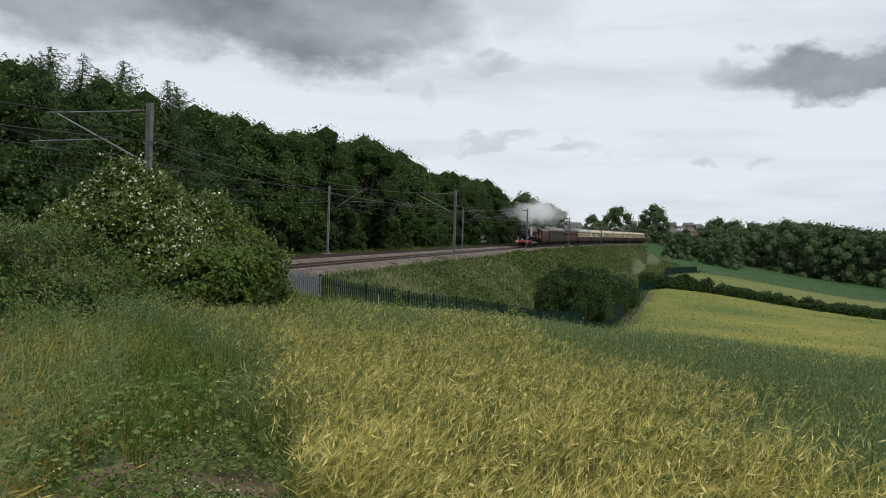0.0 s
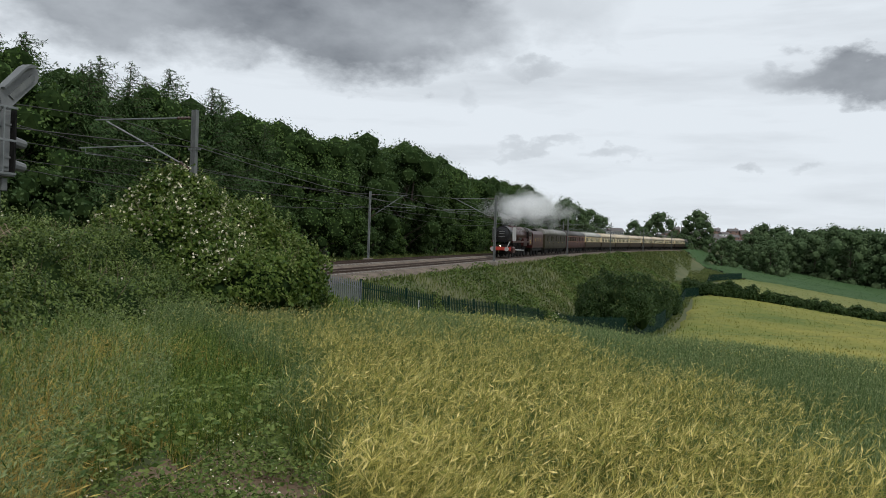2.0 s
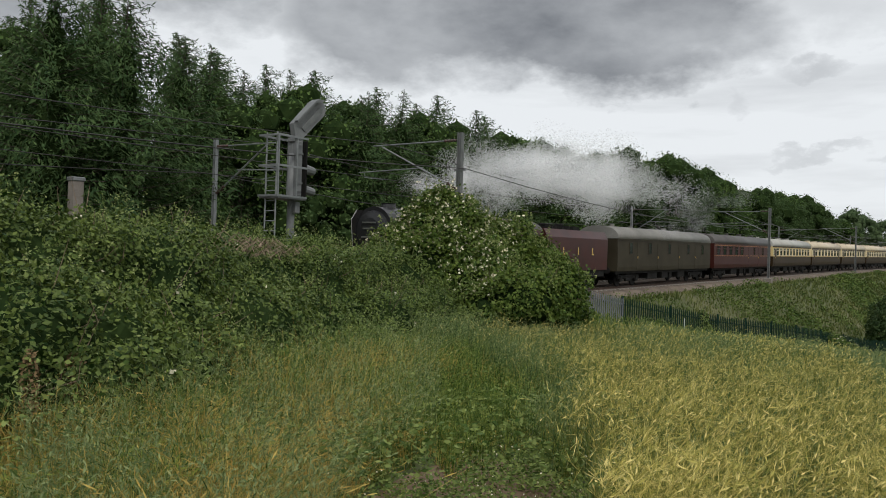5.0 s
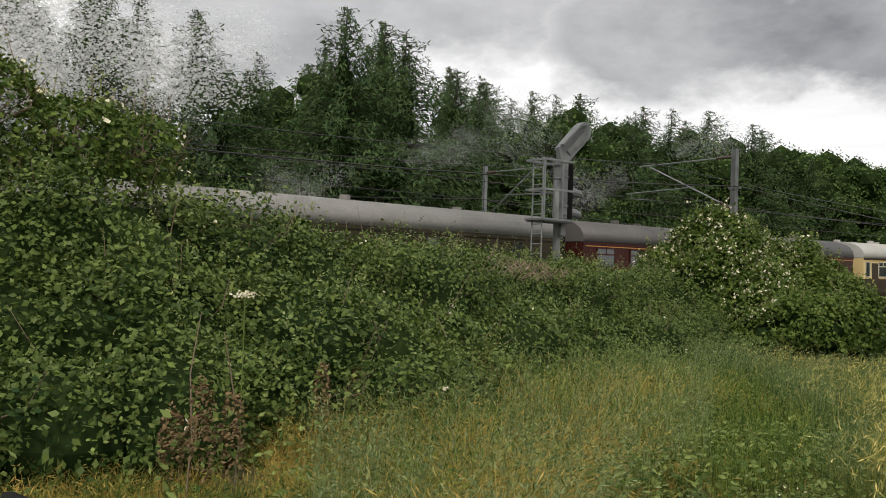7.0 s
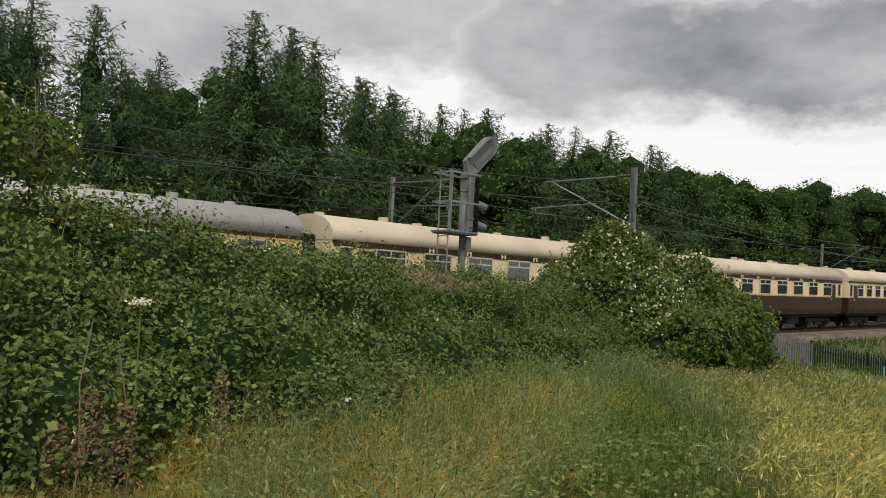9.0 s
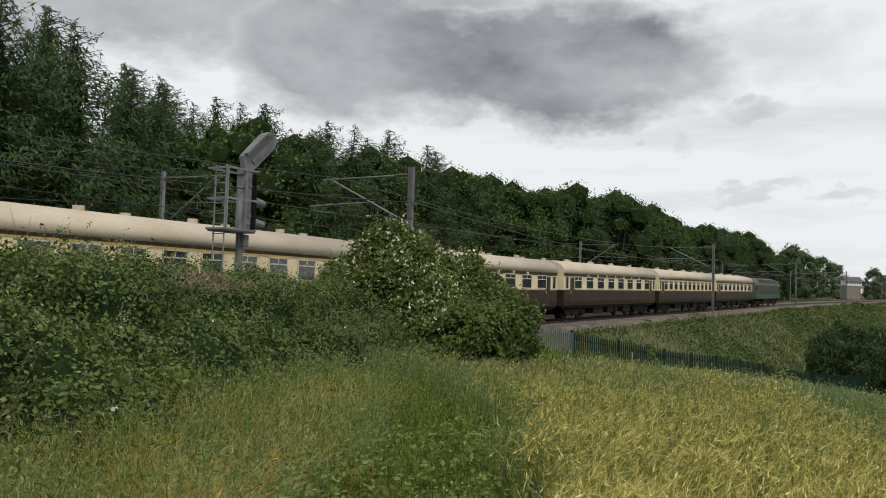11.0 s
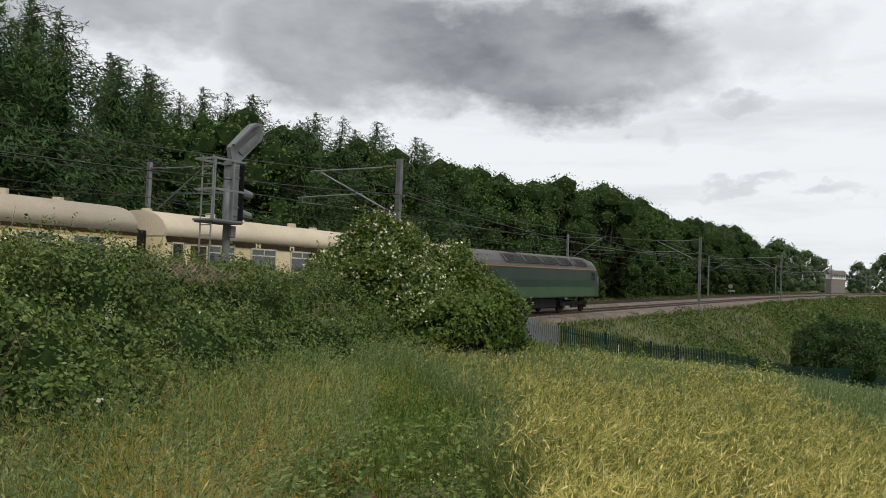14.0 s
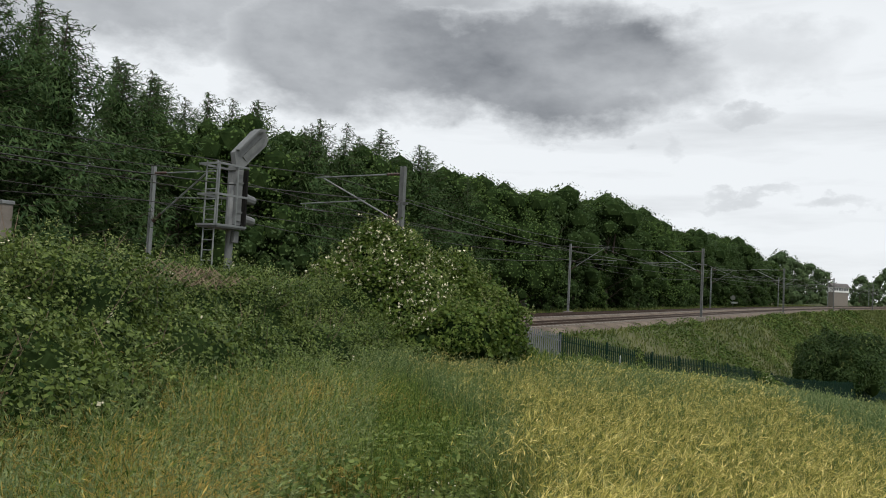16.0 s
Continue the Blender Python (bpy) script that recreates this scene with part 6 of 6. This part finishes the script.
        q, tip, d = blades(x, y, ground_z(x, y) + 0.3, rng.uniform(0.25, 0.42, len(x)), r * 0.0016, 0.8, rng, 1)
        raw("upper_stems", q, 4, mt, canopy, "stuff")


build_crops()
palisade("green_palisade_fence", FENCE_G, M_FENCEG, "dark green steel palisade fence below the embankment", 1.85, 280)
palisade("grey_palisade_fence", FENCE_S, M_FENCES, "grey galvanised steel palisade fence beside the bush", 1.85, 80)


def litter():
    x, y = polar(65.3, 4.9)
    ob = thing("dumped_case", "black plastic case with a white roll lying in grass", "litter", pose(x, y, gz(x, y) + 0.22, 0, 0, 60))
    bm = bmesh.new()
    prof = [(-0.2, 0), (0.2, 0), (0.16, 0.06), (-0.12, 0.2), (-0.17, 0.2)]
    loft(bm, [[(a, -0.14, b) for a, b in prof], [(a, 0.14, b) for a, b in prof]])
    part("case", bm, M_BLACK, ob)
    bm = bmesh.new()
    tube(bm, [(-0.16, -0.2, 0.03), (0.22, -0.2, 0.05)], 0.055, 12)
    part("roll", bm, M_RENDERW, ob, "white paper roll")
    bm = bmesh.new()
    box(bm, (0, 0, -0.12), (0.3, 0.3, 0.26), None, 0.03)
    part("base", bm, M_BLACK, ob)


litter()


def details():
    rng = np.random.default_rng(66)
    # trodden soil at the field's corner
    rings = []
    bm = bmesh.new()
    for i in range(12):
        row = []
        for k in range(24):
            a = 9.5 + 20.5 * k / 23
            lim = 7.9 - 0.02 * (a - 16.5) ** 2
            r = 2.6 + (lim - 2.6) * i / 11
            x, y = polar(a, r)
            row.append(bm.verts.new((x, y, gz(x, y) + 0.006)))
        rings.append(row)
    for r0, r1 in zip(rings, rings[1:]):
        for k in range(23):
            bm.faces.new((r0[k], r0[k + 1], r1[k + 1], r1[k]))
    bmesh.ops.recalc_face_normals(bm, faces=bm.faces)
    tagged(part("soil_patch", bm, M_SOIL), "bare trodden brown soil at the corner of the field", "soil", kind="structure")
    # two pale dead canes before the brambles
    for az, d, z0, z1, bow in ((56.3, 5.9, 0.1, 1.42, 0.06), (53.2, 6.0, 0.1, 1.30, -0.14)):
        x, y = polar(az, d)
        ob = thing("dead_cane", "pale dead bramble cane standing before the hedge", "cane", pose(x, y, gz(x, y)))
        bm = bmesh.new()
        tube(bm, [(0, 0, 0.0), (0.01, 0.03, 0.5), (-0.02, bow * 0.3, 0.95), (0.02, bow, z1 - 0.05)], [0.006, 0.006, 0.005, 0.003], 6)
        part("stem", bm, M_TWIG, ob)
    x, y = polar(52.9, 6.0)
    ob = thing("elder_flower", "flat cream flower head on a thin stem", "flower", pose(x, y, gz(x, y)))
    bm = bmesh.new()
    tube(bm, [(0, 0, 0), (0, 0, 1.5)], 0.005, 5)
    part("stem", bm, M_WEED, ob)
    P = rng.normal(size=(90, 3)) * (0.04, 0.04, 0.012) + (0, 0, 1.51)
    raw("umbel", leaf_quads(P, rng.normal(size=(90, 3)), 0.02, 0.9, rng), 4, M_PETAL, ob, "stuff")
    # brown docks gone to seed at the hedge foot
    for az, d, h in ((55.4, 5.75, 0.95), (53.4, 5.9, 0.85), (57.2, 6.1, 0.7), (47.5, 7.6, 0.9), (45.0, 8.2, 0.8)):
        x, y = polar(az, d)
        g = gz(x, y)
        leafy("dock_plant", "brown dock gone to seed at the foot of the hedge", "weed", [(x, y, g + h * 0.62, 0.09, 0.09, h * 0.38), (x + 0.08, y - 0.05, g + h * 0.45, 0.07, 0.07, h * 0.3)], 420, 0.034, M_DOCK, int(az * 3), core=False)
    # tangle of dry bramble canes on the hedge top
    for cx, cy, cz, n in ((-8.4, 13.0, 1.62, 60), (-8.0, 11.6, 1.66, 40)):
        ob = thing("dry_bramble_tangle", "tangle of dry brown bramble canes on the hedge", "canes", pose(cx, cy, cz))
        bm = bmesh.new()
        for k in range(n):
            a, p = rng.uniform(0, 6.28), Vector(rng.normal(size=3) * (0.3, 0.5, 0.08))
            L = rng.uniform(0.2, 0.5)
            way = Vector((math.cos(a), math.sin(a), 0)) * L
            tube(bm, [p - way * 0.5, p + Vector((0, 0, 0.3 * L)), p + way * 0.5 - Vector((0, 0, 0.1 * L))], [0.006, 0.006, 0.003], 3, False)
        part("cane_growth", bm, M_TWIG, ob)["kind"] = "stuff"
    # white marker post and tall weeds on the bank
    x, y = polar(4.4, 47)
    ob = thing("marker_post", "short white lineside marker post in grass", "post", pose(x, y, gz(x, y)))
    bm = bmesh.new()
    box(bm, (0, 0, 0.35), (0.09, 0.09, 1.1), None, 0.01)
    part("post", bm, M_RENDERW, ob)
    for az, d, h in ((3.2, 45, 2.1), (2.6, 46, 1.5), (1.2, 50, 1.9), (0.8, 51, 1.3), (5.8, 42, 1.2), (-3, 60, 1.2), (6.9, 40, 1.0)):
        x, y = polar(az, d)
        g = gz(x, y)
        leafy("tall_weed", "tall leafy green weed on the railway bank", "weed", [(x, y, g + h * 0.5, 0.35, 0.35, h * 0.5), (x + 0.2, y, g + h * 0.3, 0.4, 0.4, h * 0.3)], 420, 0.13, M_BRAMBLE, int(az * 10) + 90, core=False, twigs=8)
    for az, d, h, w in ((-4.7, 56, 1.5, 1.5), (-5.6, 58, 1.2, 1.2), (-3.4, 55, 1.0, 1.0)):
        x, y = polar(az, d)
        g = gz(x, y)
        leafy("broom_bush", "low bush with yellow-white flowers on the bank", "bush", [(x, y, g + h * 0.6, w * 0.6, w * 0.6, h * 0.6), (x + w * 0.4, y, g + h * 0.3, w * 0.5, w * 0.5, h * 0.4)], 1600, 0.12, M_ROSE, int(d), flowers=45, petal=0.07)
    # lineside equipment post beyond the far track
    x, y = track(17.4, 29.2)
    ob = thing("equipment_post", "thick grey concrete lineside post with a cap", "post", Matrix.Translation((x, y, float(mast_z(17.4)))) @ ALONG)
    bm = bmesh.new()
    box(bm, (0, 0, 1.6), (0.42, 0.42, 4.7), None, 0.03)
    part("column", bm, M_SLEEPER, ob)
    bm = bmesh.new()
    box(bm, (0, 0, 3.98), (0.5, 0.5, 0.16), None, 0.03)
    part("cap", bm, M_STEEL, ob)
    # lineside sign far along the track
    x, y = track(150, 30.5)
    ob = thing("track_sign", "small white round sign above a pale board beside the track", "sign", Matrix.Translation((x, y, gz(x, y))) @ ALONG)
    bm = bmesh.new()
    tube(bm, [(0, 0, -0.2), (0, 0, 1.7)], 0.04, 6)
    part("pole", bm, M_STEEL, ob)
    bm = bmesh.new()
    disc(bm, (-0.06, 0, 1.9), 0.42, 0.04, "X", 18)
    part("disc", bm, M_RENDERW, ob)
    bm = bmesh.new()
    box(bm, (-0.06, 0, 1.05), (0.04, 1.6, 0.3))
    part("board", bm, M_RENDERW, ob)


details()


# ---- what moves ----
def motions():
    for ob, back in VEHICLES:
        walk(ob, [(t, train_pose(S0 + back - V * t)) for t in range(17)])
    walk(PLUME, [(t, train_pose(S0 - V * t)) for t in range(17)])
    for ob, x, y, z, spin, a in PUFFS:
        walk(ob, [(t, pose(x - 0.25 * t, y, z, 0, 0, a + spin * t)) for t in (0, 4, 8, 12, 16)])
    n = 16 * 15
    for w, x in DRIVERS:
        walk(w, [(k / 15, pose(x, 0, 1.03, 0, k * 87.5, 0)) for k in range(n + 1)])


motions()
